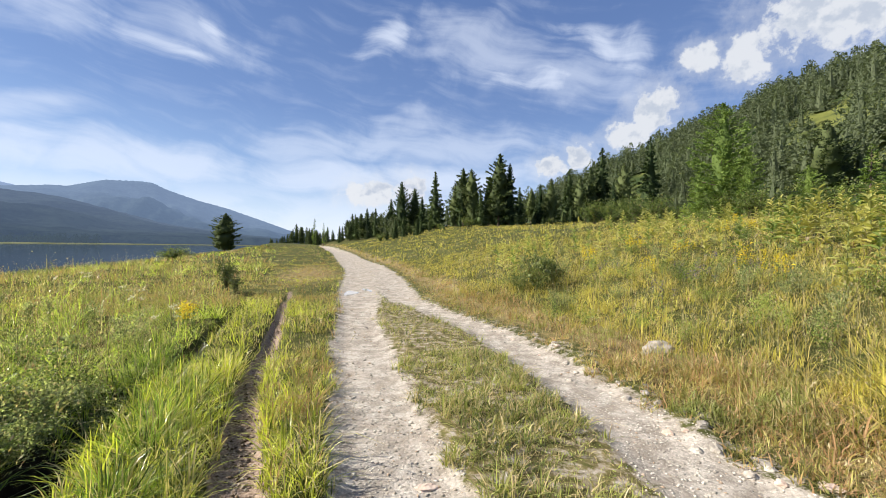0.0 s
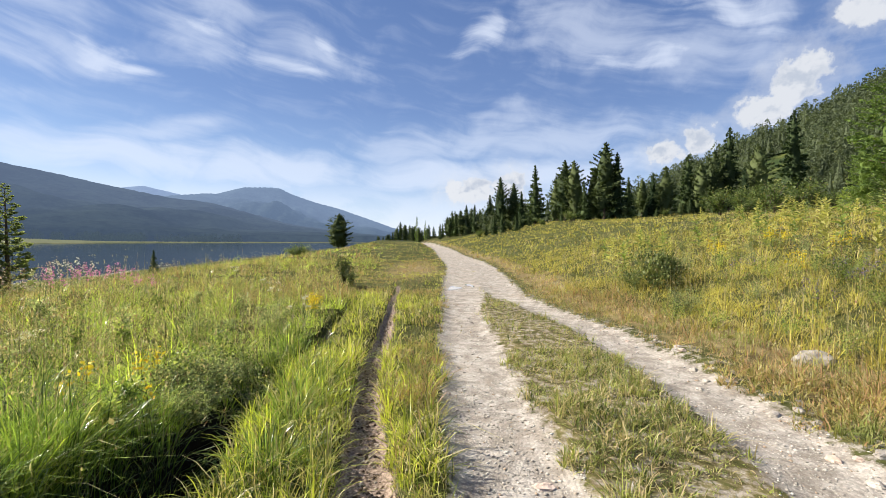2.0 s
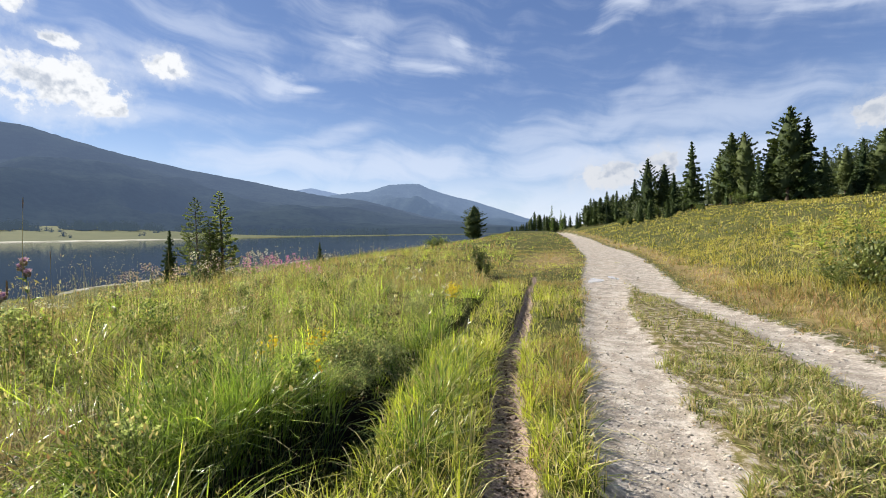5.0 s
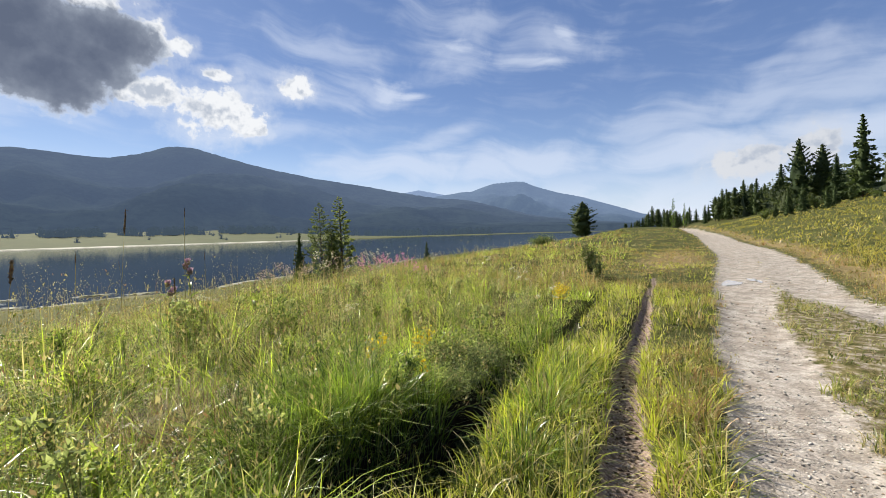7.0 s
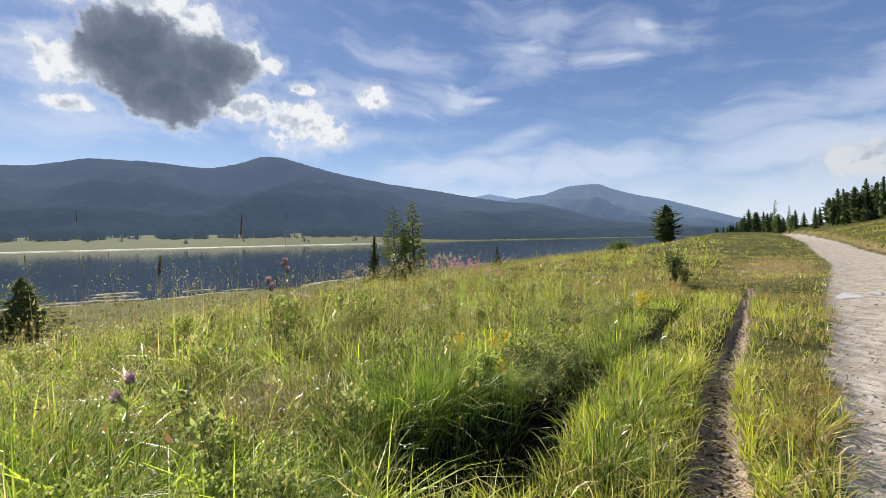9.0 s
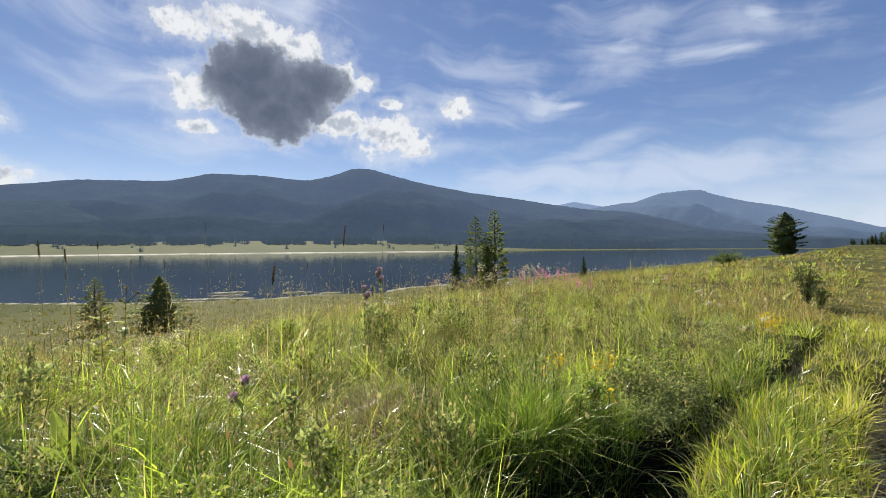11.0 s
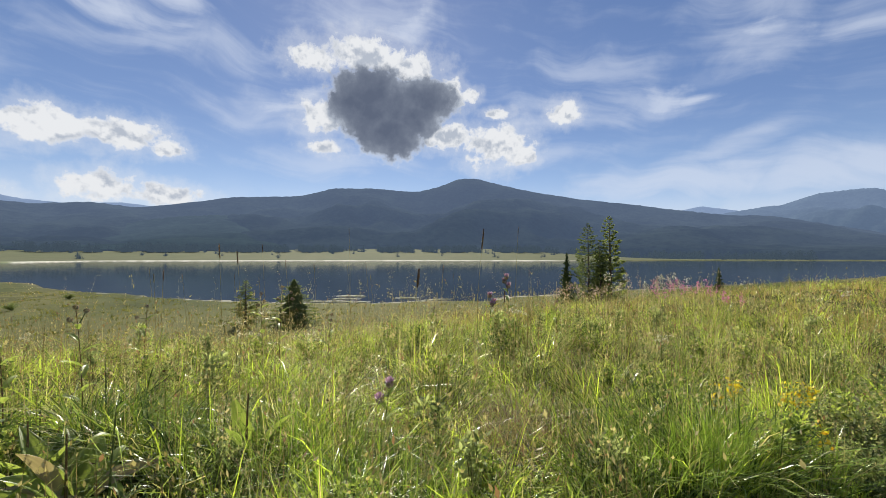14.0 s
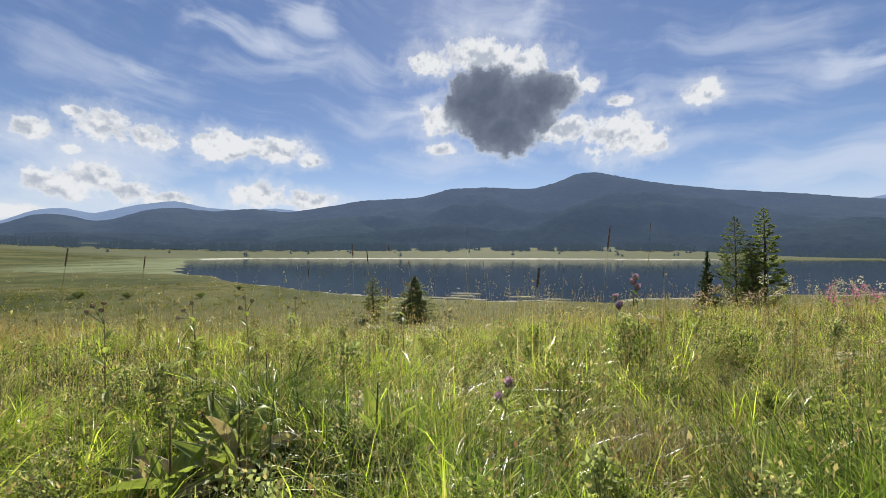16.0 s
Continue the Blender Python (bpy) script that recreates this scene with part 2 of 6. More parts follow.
def ground_material():
    mat, n = material("meadow_and_track")
    place = n.add("ShaderNodeNewGeometry")

    mark = n.mark
    fine, mid, broad = n.noise(place, 55.0, 6.0, 0.65), n.noise(place, 6.0, 5.0, 0.6), n.noise(place, 0.35, 4.0, 0.6)
    stones = n.nodes.new("ShaderNodeTexVoronoi")
    stones.feature = "F1"
    n.put(stones.inputs["Vector"], place)
    n.put(stones.inputs["Scale"], 48.0)
    bits = n.step(n.math("FRACT", n.math("MULTIPLY", n.add("ShaderNodeSeparateXYZ", n_0=stones.outputs["Color"]), 3.7)), 0.0, 1.0, 0.55, 1.0)
    pit = stones.outputs["Distance"]
    turf = n.ramp(n.math("ADD", n.math("MULTIPLY", mid, 0.6), n.math("MULTIPLY", broad, 0.4)), (0.32, (0.024, 0.027, 0.009)), (0.55, (0.074, 0.078, 0.022)), (0.72, (0.17, 0.14, 0.055)))
    field = n.ramp(n.noise(place, 0.045, 6.0, 0.62), (0.38, (0.022, 0.033, 0.009)), (0.50, (0.056, 0.068, 0.022)), (0.62, (0.112, 0.104, 0.042)))
    field = n.mix(n.step(n.noise(place, 0.28, 5.0, 0.7), 0.44, 0.60, 0.0, 0.85), field, (0.030, 0.037, 0.011))
    field = n.mix(n.step(n.noise(place, 2.2, 5.0, 0.7), 0.40, 0.68, 0.0, 0.5), field, (0.085, 0.098, 0.021))
    field = n.mix(n.step(n.noise(n.add("ShaderNodeMapping", i_Vector=place, i_Rotation=(0, 0, radians(35)), i_Scale=(0.35, 1.0, 1.0)), 0.022, 4.0, 0.55), 0.47, 0.60, 0.0, 0.65), field, (0.115, 0.112, 0.042))
    grey = n.mix(n.step(mid, 0.35, 0.68), (0.27, 0.235, 0.192), (0.48, 0.435, 0.372))
    grey = n.mix(0.6, grey, n.mix(1.0, grey, bits, "MULTIPLY"))
    grey = n.mix(n.step(fine, 0.55, 0.72, 0.0, 0.5), grey, (0.64, 0.61, 0.545))
    grey = n.mix(n.step(n.noise(place, 1.3, 5.0, 0.65), 0.50, 0.70, 0.0, 0.45), grey, (0.31, 0.25, 0.19))
    grey = n.mix(n.step(n.noise(place, 120.0, 3.0, 0.6), 0.54, 0.68, 0.0, 0.35), grey, (0.18, 0.155, 0.125))
    earth = n.mix(n.step(fine, 0.35, 0.68), (0.15, 0.108, 0.078), (0.40, 0.31, 0.245))
    woods = n.mix(n.step(n.noise(place, 0.05, 5.0, 0.65), 0.42, 0.62), (0.030, 0.046, 0.016), (0.115, 0.125, 0.034))
    dry = n.mix(n.step(mid, 0.3, 0.7), (0.155, 0.11, 0.05), (0.27, 0.21, 0.10))
    wobble = n.math("MULTIPLY", n.math("SUBTRACT", n.noise(place, 9.0, 6.0, 0.7), 0.5), 1.3)
    c = n.mix(mark("flat"), turf, field)
    c = n.mix(n.step(n.math("ADD", mark("dry"), wobble), 0.3, 0.8), c, dry)
    c = n.mix(mark("wood"), c, woods)
    # the shade down in the ditch, painted as near-black ground
    c = n.mix(mark("ditch_shade"), c, (0.014, 0.011, 0.008))
    c = n.mix(n.math("MULTIPLY", mark("silt"), n.step(n.noise(n.add("ShaderNodeMapping", i_Vector=place, i_Rotation=(0, 0, radians(35)), i_Scale=(0.3, 1.0, 1.0)), 0.05, 4.0, 0.6), 0.30, 0.58)), c, (0.155, 0.18, 0.095))
    # greyer colour on the far meadow stands in for the haze before it
    c = n.mix(n.math("MULTIPLY", mark("shore"), 0.8), c, (0.100, 0.110, 0.060))
    c = n.mix(mark("sand"), c, (0.50, 0.48, 0.41))
    c = n.mix(n.math("MULTIPLY", n.step(n.math("ADD", mark("soil"), wobble), 0.35, 0.65), n.math("SUBTRACT", 1.0, mark("ditch_shade"), clamp=True)), c, earth)
    road = n.step(n.math("ADD", mark("gravel"), wobble), 0.38, 0.62)
    c = n.mix(road, c, grey)
    height = n.math("ADD", n.math("MULTIPLY", fine, 0.5), n.math("MULTIPLY", n.math("MULTIPLY", pit, road), -0.35))
    finish(n, c, 0.95, bump=height, spec=0.06, strength=0.7)
    return mat


def mottled(name, a, b, scale=8.0, rough=0.85, strength=0.4, spec=0.2):
    mat, n = material(name)
    place = n.add("ShaderNodeTexCoord", 3)
    t = n.noise(place, scale, 6.0, 0.62)
    c = n.mix(n.step(t, 0.33, 0.68), a, b)
    c = n.mix(n.step(n.noise(place, scale * 6, 3.0), 0.5, 0.75, 0.0, 0.4), c, tuple(v * 0.55 for v in a))
    finish(n, c, rough, bump=n.noise(place, scale * 3, 5.0, 0.65), spec=spec, strength=strength)
    return mat


def backdrop_material(name, woods, haze_glow, amount, reach=(950, 2300)):
    """Wooded mountains kilometres away: dark forest, and the haze before it painted as glow."""
    mat, n = material(name)
    place = n.add("ShaderNodeNewGeometry")
    t = n.math("ADD", n.math("MULTIPLY", n.noise(place, 0.006, 7.0, 0.7), 0.6), n.math("MULTIPLY", n.noise(place, 0.05, 6.0, 0.75), 0.4))
    c = n.mix(n.step(t, 0.40, 0.60), tuple(v * 0.5 for v in woods), tuple(v * 1.8 for v in woods))
    shader = n.nodes.new("ShaderNodeBsdfPrincipled")
    n.put(shader.inputs["Base Color"], c)
    n.put(shader.inputs["Roughness"], 1.0)
    n.put(shader.inputs["Specular IOR Level"], 0.0)
    n.put(shader.inputs["Normal"], n.add("ShaderNodeBump", i_Strength=0.35, i_Distance=8.0, i_Height=n.noise(place, 0.045, 6.0, 0.75)))
    # the painted haze glows stronger on the parts that lie further off
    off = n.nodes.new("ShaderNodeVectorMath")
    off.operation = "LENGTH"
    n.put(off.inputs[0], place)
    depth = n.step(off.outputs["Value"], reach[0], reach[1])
    n.put(shader.inputs["Emission Color"], n.mix(depth, tuple(v * k for v, k in zip(haze_glow, (0.68, 0.74, 0.76))), tuple(v * 1.38 for v in haze_glow)))
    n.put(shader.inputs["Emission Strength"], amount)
    out = n.nodes.new("ShaderNodeOutputMaterial")
    n.put(out.inputs[0], shader.outputs[0])
    return mat


def water_material(name, deep, rough, wave, strength):
    mat, n = material(name)
    place = n.add("ShaderNodeNewGeometry")
    ripple = n.add("ShaderNodeMapping", i_Vector=place, i_Scale=(1.0, 0.45, 1.0))
    shader = n.nodes.new("ShaderNodeBsdfPrincipled")
    n.put(shader.inputs["Base Color"], (*deep, 1.0))
    n.put(shader.inputs["Roughness"], rough)
    n.put(shader.inputs["IOR"], 1.33)
    n.put(shader.inputs["Normal"], n.add("ShaderNodeBump", i_Strength=strength, i_Distance=0.05, i_Height=n.noise(ripple, wave, 5.0, 0.6)))
    out = n.nodes.new("ShaderNodeOutputMaterial")
    n.put(out.inputs[0], shader.outputs[0])
    return mat


GROUND = ground_material()
LAKE = water_material("lake_water", (0.012, 0.022, 0.035), 0.06, 0.9, 0.12)
POOL = water_material("muddy_water", (0.36, 0.34, 0.32), 0.03, 3.0, 0.0)
BARK = mottled("conifer_bark", (0.07, 0.05, 0.036), (0.16, 0.125, 0.095), 5.0)
SPRUCE = needle_material("spruce_needles", (0.024, 0.042, 0.018), (0.085, 0.115, 0.044), 0.22)
PINE = needle_material("pine_needles", (0.026, 0.044, 0.020), (0.11, 0.135, 0.052), 0.25)
# green needles with a bluish tint for the haze before the hill
HILL = needle_material("hazy_hill_needles", (0.046, 0.062, 0.038), (0.130, 0.156, 0.084), 0.34, 0.25)
LARCH = needle_material("larch_needles", (0.085, 0.135, 0.038), (0.23, 0.31, 0.08), 0.38)
WILLOW = leaf_material("willow_leaves", (0.05, 0.08, 0.022), (0.155, 0.195, 0.05), (0.2, 0.19, 0.06), 0.06, 0.5, 0.4, 0.3)
STONE = mottled("pale_stone", (0.22, 0.195, 0.16), (0.42, 0.385, 0.335), 7.0)
CLAY_STONE = mottled("rusty_stone", (0.42, 0.32, 0.25), (0.58, 0.47, 0.39), 9.0)
PALE_STONE = mottled("bleached_stone", (0.27, 0.24, 0.20), (0.47, 0.43, 0.37), 14.0)
GRAVEL = leaf_material("gravel_bits", (0.24, 0.215, 0.18), (0.56, 0.52, 0.45), (0.36, 0.27, 0.19), 0.15, 0.9, 0.0, 1.0, 0.15)

# ---- the lie of the land ----
rng = np.random.default_rng(11)
WATER = -4.7
# middle and half width of the wheel tracks, the rut and the ditch, against y
LEFT_TRACK = ([-8, 0, 2.1, 2.95, 3.7, 5.4, 7.5, 10.4, 16.7, 21, 30, 36, 55, 100, 160], [1.9, 0.35, -0.18, -0.43, -0.63, -1.05, -1.55, -2.1, -3.4, -4.3, -6.9, -8.6, -14.0, -29.0, -55.0],
              [0.4, 0.4, 0.39, 0.4, 0.4, 0.42, 0.36, 0.55, 0.65, 0.7, 0.7, 0.7, 0.8, 1.0, 1.0])
RIGHT_TRACK = ([-8, 0, 2.15, 2.75, 3.45, 4.65, 6.5, 8.65, 10, 12.7, 21, 30, 36, 55, 100, 160], [2.6, 1.9, 1.63, 1.52, 1.43, 1.16, 0.66, -0.27, -0.95, -1.5, -3.1, -5.6, -7.4, -12.8, -27.8, -53.8],
               [0.45, 0.45, 0.45, 0.37, 0.38, 0.36, 0.34, 0.32, 0.45, 0.6, 0.7, 0.7, 0.7, 0.8, 1.0, 1.0])
RUT = ([0.0, 1.0, 2.1, 2.86, 3.5, 4.5, 5.0, 6.35, 7.25, 8.3, 10, 12], [-0.3, -0.62, -1.04, -1.40, -1.68, -2.03, -2.15, -2.57, -2.87, -3.25, -3.75, -4.4],
       [0.16, 0.16, 0.165, 0.14, 0.125, 0.115, 0.11, 0.10, 0.09, 0.08, 0.05, 0.01])
DITCH = ([0.8, 1.0, 1.3, 1.75, 2.2, 2.7, 3.4, 4.5, 6.2, 7.7, 9.0], [-2.08, -2.06, -2.05, -2.10, -2.22, -2.35, -2.54, -2.84, -3.38, -3.85, -4.3], [0.10, 0.26, 0.34, 0.31, 0.18, 0.12, 0.09, 0.07, 0.06, 0.04, 0.01])
BROW = ([-60, -30, -8, -2, 6, 20, 39, 100, 300], [-3.5, -4.0, -4.5, -5.2, -10.2, -15.2, -22.0, -42.0, -120.0])
SHORE = np.array([(-342, 800), (-54, 8), (-53.5, 0), (-55.5, -9), (-61, -21), (-67, -35), (-76, -50), (-101, -77), (-125, -108), (-200, -168), (-400, -335),
                  (-545, -345), (-600, -150), (-610, 60), (-570, 260), (-570, 520), (-520, 760), (-430, 900)], float)


def strip(line, x, y):
    """Signed distance from the edge of a strip, in half widths: 1 in the middle, 0 at the edge."""
    c, w = np.interp(y, line[0], line[1]), np.interp(y, line[0], line[2])
    inside = (y > line[0][0]) & (y < line[0][-1])
    return np.where(inside, 1 - np.abs(x - c) / w, -9.0)


def smooth(v, a, b):
    t = np.clip((v - a) / (b - a), 0, 1)
    return t * t * (3 - 2 * t)


def lake_side(x, y):
    """Metres from the lake's edge: plus on land, minus in the water."""
    p = np.stack([x, y], -1)
    best, inside = np.full(x.shape, 1e9), np.zeros(x.shape, bool)
    for a, b in zip(SHORE, np.roll(SHORE, -1, 0)):
        ab = b - a
        t = np.clip(((p - a) @ ab) / (ab @ ab), 0, 1)
        best = np.minimum(best, np.hypot(*np.moveaxis(p - a - t[..., None] * ab, -1, 0)))
        cross = (a[1] > y) != (b[1] > y)
        at = (b[0] - a[0]) * (y - a[1]) / (b[1] - a[1] + 1e-12) + a[0]
        inside ^= cross & (x < at)
    wobble = 2.0 * np.sin(x * 0.11 + y * 0.07) + 1.2 * np.sin(x * 0.31 - y * 0.23)
    return np.where(inside, -best, best) + 0.5 * wobble


def lumps(x, y, size, seed=0.0):
    """Gentle unevenness between -1 and 1."""
    u, v = x / size, y / size
    return (np.sin(u * 1.7 + 1.3 * np.sin(v * 1.1 + seed)) + np.sin(v * 2.1 + 1.7 * np.sin(u * 0.9 + seed * 2)) + np.sin(u * 3.7 - v * 2.9 + seed)) / 3


def right_edge(y):
    return np.interp(y, RIGHT_TRACK[0], RIGHT_TRACK[1]) + np.interp(y, RIGHT_TRACK[0], RIGHT_TRACK[2])


def land(x, y):
    """Height of the ground."""
    x, y = np.asarray(x, float), np.asarray(y, float)
    z = 0.05 * lumps(x, y, 1.6) * smooth(np.hypot(x, y), 0, 4) + 0.12 * lumps(x, y, 7.0, 2.0) * smooth(np.hypot(x, y), 6, 20)
    z = z + 1.3 * smooth(y, 35, 120)
    tracks = np.maximum(strip(LEFT_TRACK, x, y), strip(RIGHT_TRACK, x, y))
    z = z * (1 - 0.6 * smooth(tracks, -0.6, 0.2)) - 0.05 * smooth(tracks, -0.25, 0.5)
    # the bank to the right, the shelf over it, the hill behind
    d = (x - right_edge(y)) * 0.966
    knee = 10 + 0.15 * np.clip(y, 0, 120)
    bank = 0.2 * np.where(d < 1.5, np.clip(d, 0, None) ** 2 / 3.0, d - 0.75)
    bank = np.where(d > knee, 0.2 * (knee - 0.75) + 0.06 * (d - knee), bank)
    foot = 42 + 0.14 * np.clip(y, 0, 400)
    h = np.clip(d - foot, 0, None)
    hill = 0.48 * (h - 14 * (1 - np.exp(-h / 14)))
    hill = 100 * np.tanh(hill / 100) * (1 + 0.10 * lumps(x, y, 60, 1.0))
    z = z + bank + hill
    # hummocks in the turf off the track
    off = smooth(np.abs(x - 0.5 + 0.26 * y), 1.6, 2.8) * smooth(np.hypot(x, y), 60, 20)
    z = z + off * (0.055 * lumps(x, y, 0.42, 6.0) + 0.05 * lumps(x, y, 0.95, 4.0))
    # the fall to the shore flats
    e = np.interp(y, BROW[0], BROW[1]) - x
    fall = 1 - np.exp(-np.clip(e / 14, 0, None) ** 1.5)
    z = z - 4.3 * fall - 1.3 * smooth(y, 35, 120) * fall
    s = lake_side(x, y)
    flat = np.where(s < 0, np.maximum(s * 0.07, -3.0), 0.35 * (1 - np.exp(-s / 9)) + np.where(x < -250, 0.055, 0.036) * smooth(y, 620, 330) * np.clip(s - 60, 0, None) + np.where(x < -380, 0.7, 0) * smooth(s, 0, 3) + 0.12 * lumps(x, y, 4.0) * smooth(s, 1, 8))
    z = z + smooth(e, 12, 32) * (flat - 0.35)
    # the rut and the ditch, worn into the turf
    z = z - 0.12 * smooth(strip(RUT, x, y), -0.7, 0.4) - (0.24 + 0.30 * smooth(y, 2.6, 1.8)) * smooth(strip(DITCH, x, y), np.where(y > 2.6, -0.7, -0.3), 0.3)
    return z


def put_mesh(name, verts, loops, starts, mats, smooth_faces=False):
    me = bpy.data.meshes.new(name)
    me.vertices.add(len(verts))
    me.vertices.foreach_set("co", np.asarray(verts, np.float32).ravel())
    me.loops.add(len(loops))
    me.loops.foreach_set("vertex_index", np.asarray(loops, np.int32))
    me.polygons.add(len(starts))
    me.polygons.foreach_set("loop_start", np.asarray(starts, np.int32))
    if smooth_faces:
        me.polygons.foreach_set("use_smooth", np.ones(len(starts), bool))
    me.update(calc_edges=True)
    for m in mats:
        me.materials.append(m)
    return me


def grid_mesh(name, p, mat, wrap=False, smooth_faces=True):
    """A sheet from an array of points, rows by columns."""
    rows, cols = p.shape[:2]
    i = np.arange(rows * cols).reshape(rows, cols)
    if wrap:
        i = np.concatenate([i, i[:, :1]], 1)
    q = np.stack([i[:-1, :-1], i[:-1, 1:], i[1:, 1:], i[1:, :-1]], -1).reshape(-1, 4)
    return put_mesh(name, p.reshape(-1, 3), q.ravel(), np.arange(len(q)) * 4, [mat], smooth_faces)


def build_ground():
    radii = np.concatenate([np.linspace(0.002, 1.2, 12), np.geomspace(1.25, 60, 150), np.geomspace(61, 480, 60), np.linspace(484, 760, 70), np.geomspace(770, 4900, 40)])
    turn = np.concatenate([np.linspace(-150, 52, 350), np.linspace(53, 209, 78)])
    a = np.radians(turn)
    x, y = radii[:, None] * np.sin(a), radii[:, None] * np.cos(a)
    z = land(x, y)
    far = smooth(np.hypot(x, y), 1500, 4000)
    z = z * (1 - far) + far * np.minimum(z, 20)
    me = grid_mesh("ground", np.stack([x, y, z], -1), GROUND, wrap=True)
    e = np.interp(y, BROW[0], BROW[1]) - x
    d = (x - right_edge(y)) * 0.966
    foot = 42 + 0.14 * np.clip(y, 0, 400)
    marks = {
        "gravel": np.maximum(smooth(np.maximum(strip(LEFT_TRACK, x, y), strip(RIGHT_TRACK, x, y)), -0.7, 0.7),
                             0.43 * ((x > np.interp(y, LEFT_TRACK[0], LEFT_TRACK[1])) & (x < right_edge(y) + 0.35) & (y < 11))),
        "soil": np.maximum(smooth(np.maximum(strip(RUT, x, y), strip(DITCH, x, y)), -0.8, 0.6), 0.4 * smooth(lake_side(x, y), 3, 0) * (np.hypot(x, y) < 300)),
        "dry": np.maximum(0.55 * ((x > np.interp(y, LEFT_TRACK[0], LEFT_TRACK[1])) & (x < right_edge(y)) & (y < 11)), np.maximum(np.exp(-((d - 0.9) / 0.9) ** 2) * 0.75, 0.8 * np.exp(-((x - np.interp(y, LEFT_TRACK[0], LEFT_TRACK[1]) + 2.2) / 1.8) ** 2 - ((y - 19) / 8.0) ** 2))),
        "sand": np.where(x < -430, 1, 0.0) * smooth(lake_side(x, y), -2, 0) * smooth(lake_side(x, y), 9, 3) * smooth(y, 330, 200) + np.where((x > -75) & (lumps(x, y, 2.5, 1.0) > 0.15), 0.6, 0) * smooth(lake_side(x, y), -2, -0.5) * smooth(lake_side(x, y), 1.6, 0.4),
        "silt": smooth(lake_side(x, y), 75, 30) * (x < -110) * (x > -500) * (y < -90),
        # the far lake meadow that takes the haze-grey colour
        "shore": smooth(x, -400, -480) * smooth(lake_side(x, y), 0, 10),
        # where the ditch's painted shade lies, fading out further along
        "ditch_shade": smooth(strip(DITCH, x, y), -0.9, -0.1) * smooth(y, 6.0, 3.0),
        "flat": smooth(e, 6, 24),
        "wood": smooth(d - foot, -6, 8),
    }
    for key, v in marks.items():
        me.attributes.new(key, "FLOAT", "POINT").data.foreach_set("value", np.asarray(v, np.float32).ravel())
    return tagged(new("ground", me), "grassy meadow ground with a rutted gravel track", "ground", kind="structure")


def build_lake():
    edge = SHORE.copy()
    mid = np.array([-330.0, 120.0])
    me = bpy.data.meshes.new("water")
    out = mid + (edge - mid) * 1.06
    me.from_pydata([(x, y, WATER) for x, y in out], [], [list(range(len(out)))])
    me.materials.append(LAKE)
    return tagged(new("water", me), "calm dark blue lake with a mirrored far shore", "lake", kind="structure")


build_ground()
build_lake()


def build_range(name, label, crest, near, far, mat, rough, seed):
    """A mountain range: crest is (azimuth, height angle) pairs in degrees; near and far its foot and crest distances."""
    az = np.linspace(crest[0][0], crest[-1][0], 360)
    el = np.interp(az, [c[0] for c in crest], [c[1] for c in crest])
    k = np.exp(-np.linspace(-2, 2, 9) ** 2)
    el = np.convolve(np.pad(el, 4, "edge"), k / k.sum(), "valid")
    s = np.concatenate([np.linspace(0, 1, 34), np.linspace(1.05, 1.4, 6)])
    r = near + (far - near) * s[:, None] + 0 * az
    top = np.tan(np.radians(el)) * far
    shape = np.where(s < 1, s ** 1.25, 1 - (s - 1) * 1.2)[:, None]
    a = np.radians(az)
    x, y = r * np.sin(a), r * np.cos(a)
    folds = np.array([[noise.fractal(Vector((px / 420, py / 420, seed)), 1.0, 2.1, 5) for px, py in zip(rx, ry)] for rx, ry in zip(x, y)])
    tree = np.array([noise.cell(Vector((px / 9, seed, 0))) for px in az * far / 57.3]) * 2
    swell = (np.sin(np.clip(s, 0, 1) * math.pi) ** 0.8)[:, None]
    z = top * shape + folds * rough * swell * np.clip(top / 340, 0.12, 1) + np.where(np.abs(s - 1) < 0.02, 1, 0)[:, None] * tree + (1 - np.clip(s, 0, 1))[:, None] * 12
    z[0] = -20
    return tagged(new(name, grid_mesh(name, np.stack([x, y, z], -1), mat)), label, "mountain", kind="structure")


# a blue glow in each material stands for haze, stronger on farther ranges
AIR_NEAR = backdrop_material("hazy_wooded_slopes", (0.010, 0.013, 0.010), (0.038, 0.053, 0.084), 1.0)
AIR_LOW = backdrop_material("hazy_near_slopes", (0.009, 0.013, 0.010), (0.032, 0.046, 0.068), 1.0, (900, 1700))
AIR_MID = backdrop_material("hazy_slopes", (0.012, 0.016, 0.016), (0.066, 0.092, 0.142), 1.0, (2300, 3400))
AIR_FAR = backdrop_material("hazy_blue_ridge", (0.02, 0.024, 0.026), (0.095, 0.13, 0.20), 1.0, (2500, 4000))
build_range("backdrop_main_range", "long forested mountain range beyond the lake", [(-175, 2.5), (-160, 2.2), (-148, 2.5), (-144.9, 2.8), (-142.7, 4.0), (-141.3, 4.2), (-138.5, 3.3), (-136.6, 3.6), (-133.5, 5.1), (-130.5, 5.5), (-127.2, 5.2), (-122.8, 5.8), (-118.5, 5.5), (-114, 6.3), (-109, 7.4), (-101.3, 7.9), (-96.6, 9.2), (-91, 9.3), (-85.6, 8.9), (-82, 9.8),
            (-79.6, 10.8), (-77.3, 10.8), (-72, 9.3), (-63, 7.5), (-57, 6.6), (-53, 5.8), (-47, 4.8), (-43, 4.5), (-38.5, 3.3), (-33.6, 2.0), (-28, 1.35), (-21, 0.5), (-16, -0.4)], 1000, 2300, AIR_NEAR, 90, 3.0)
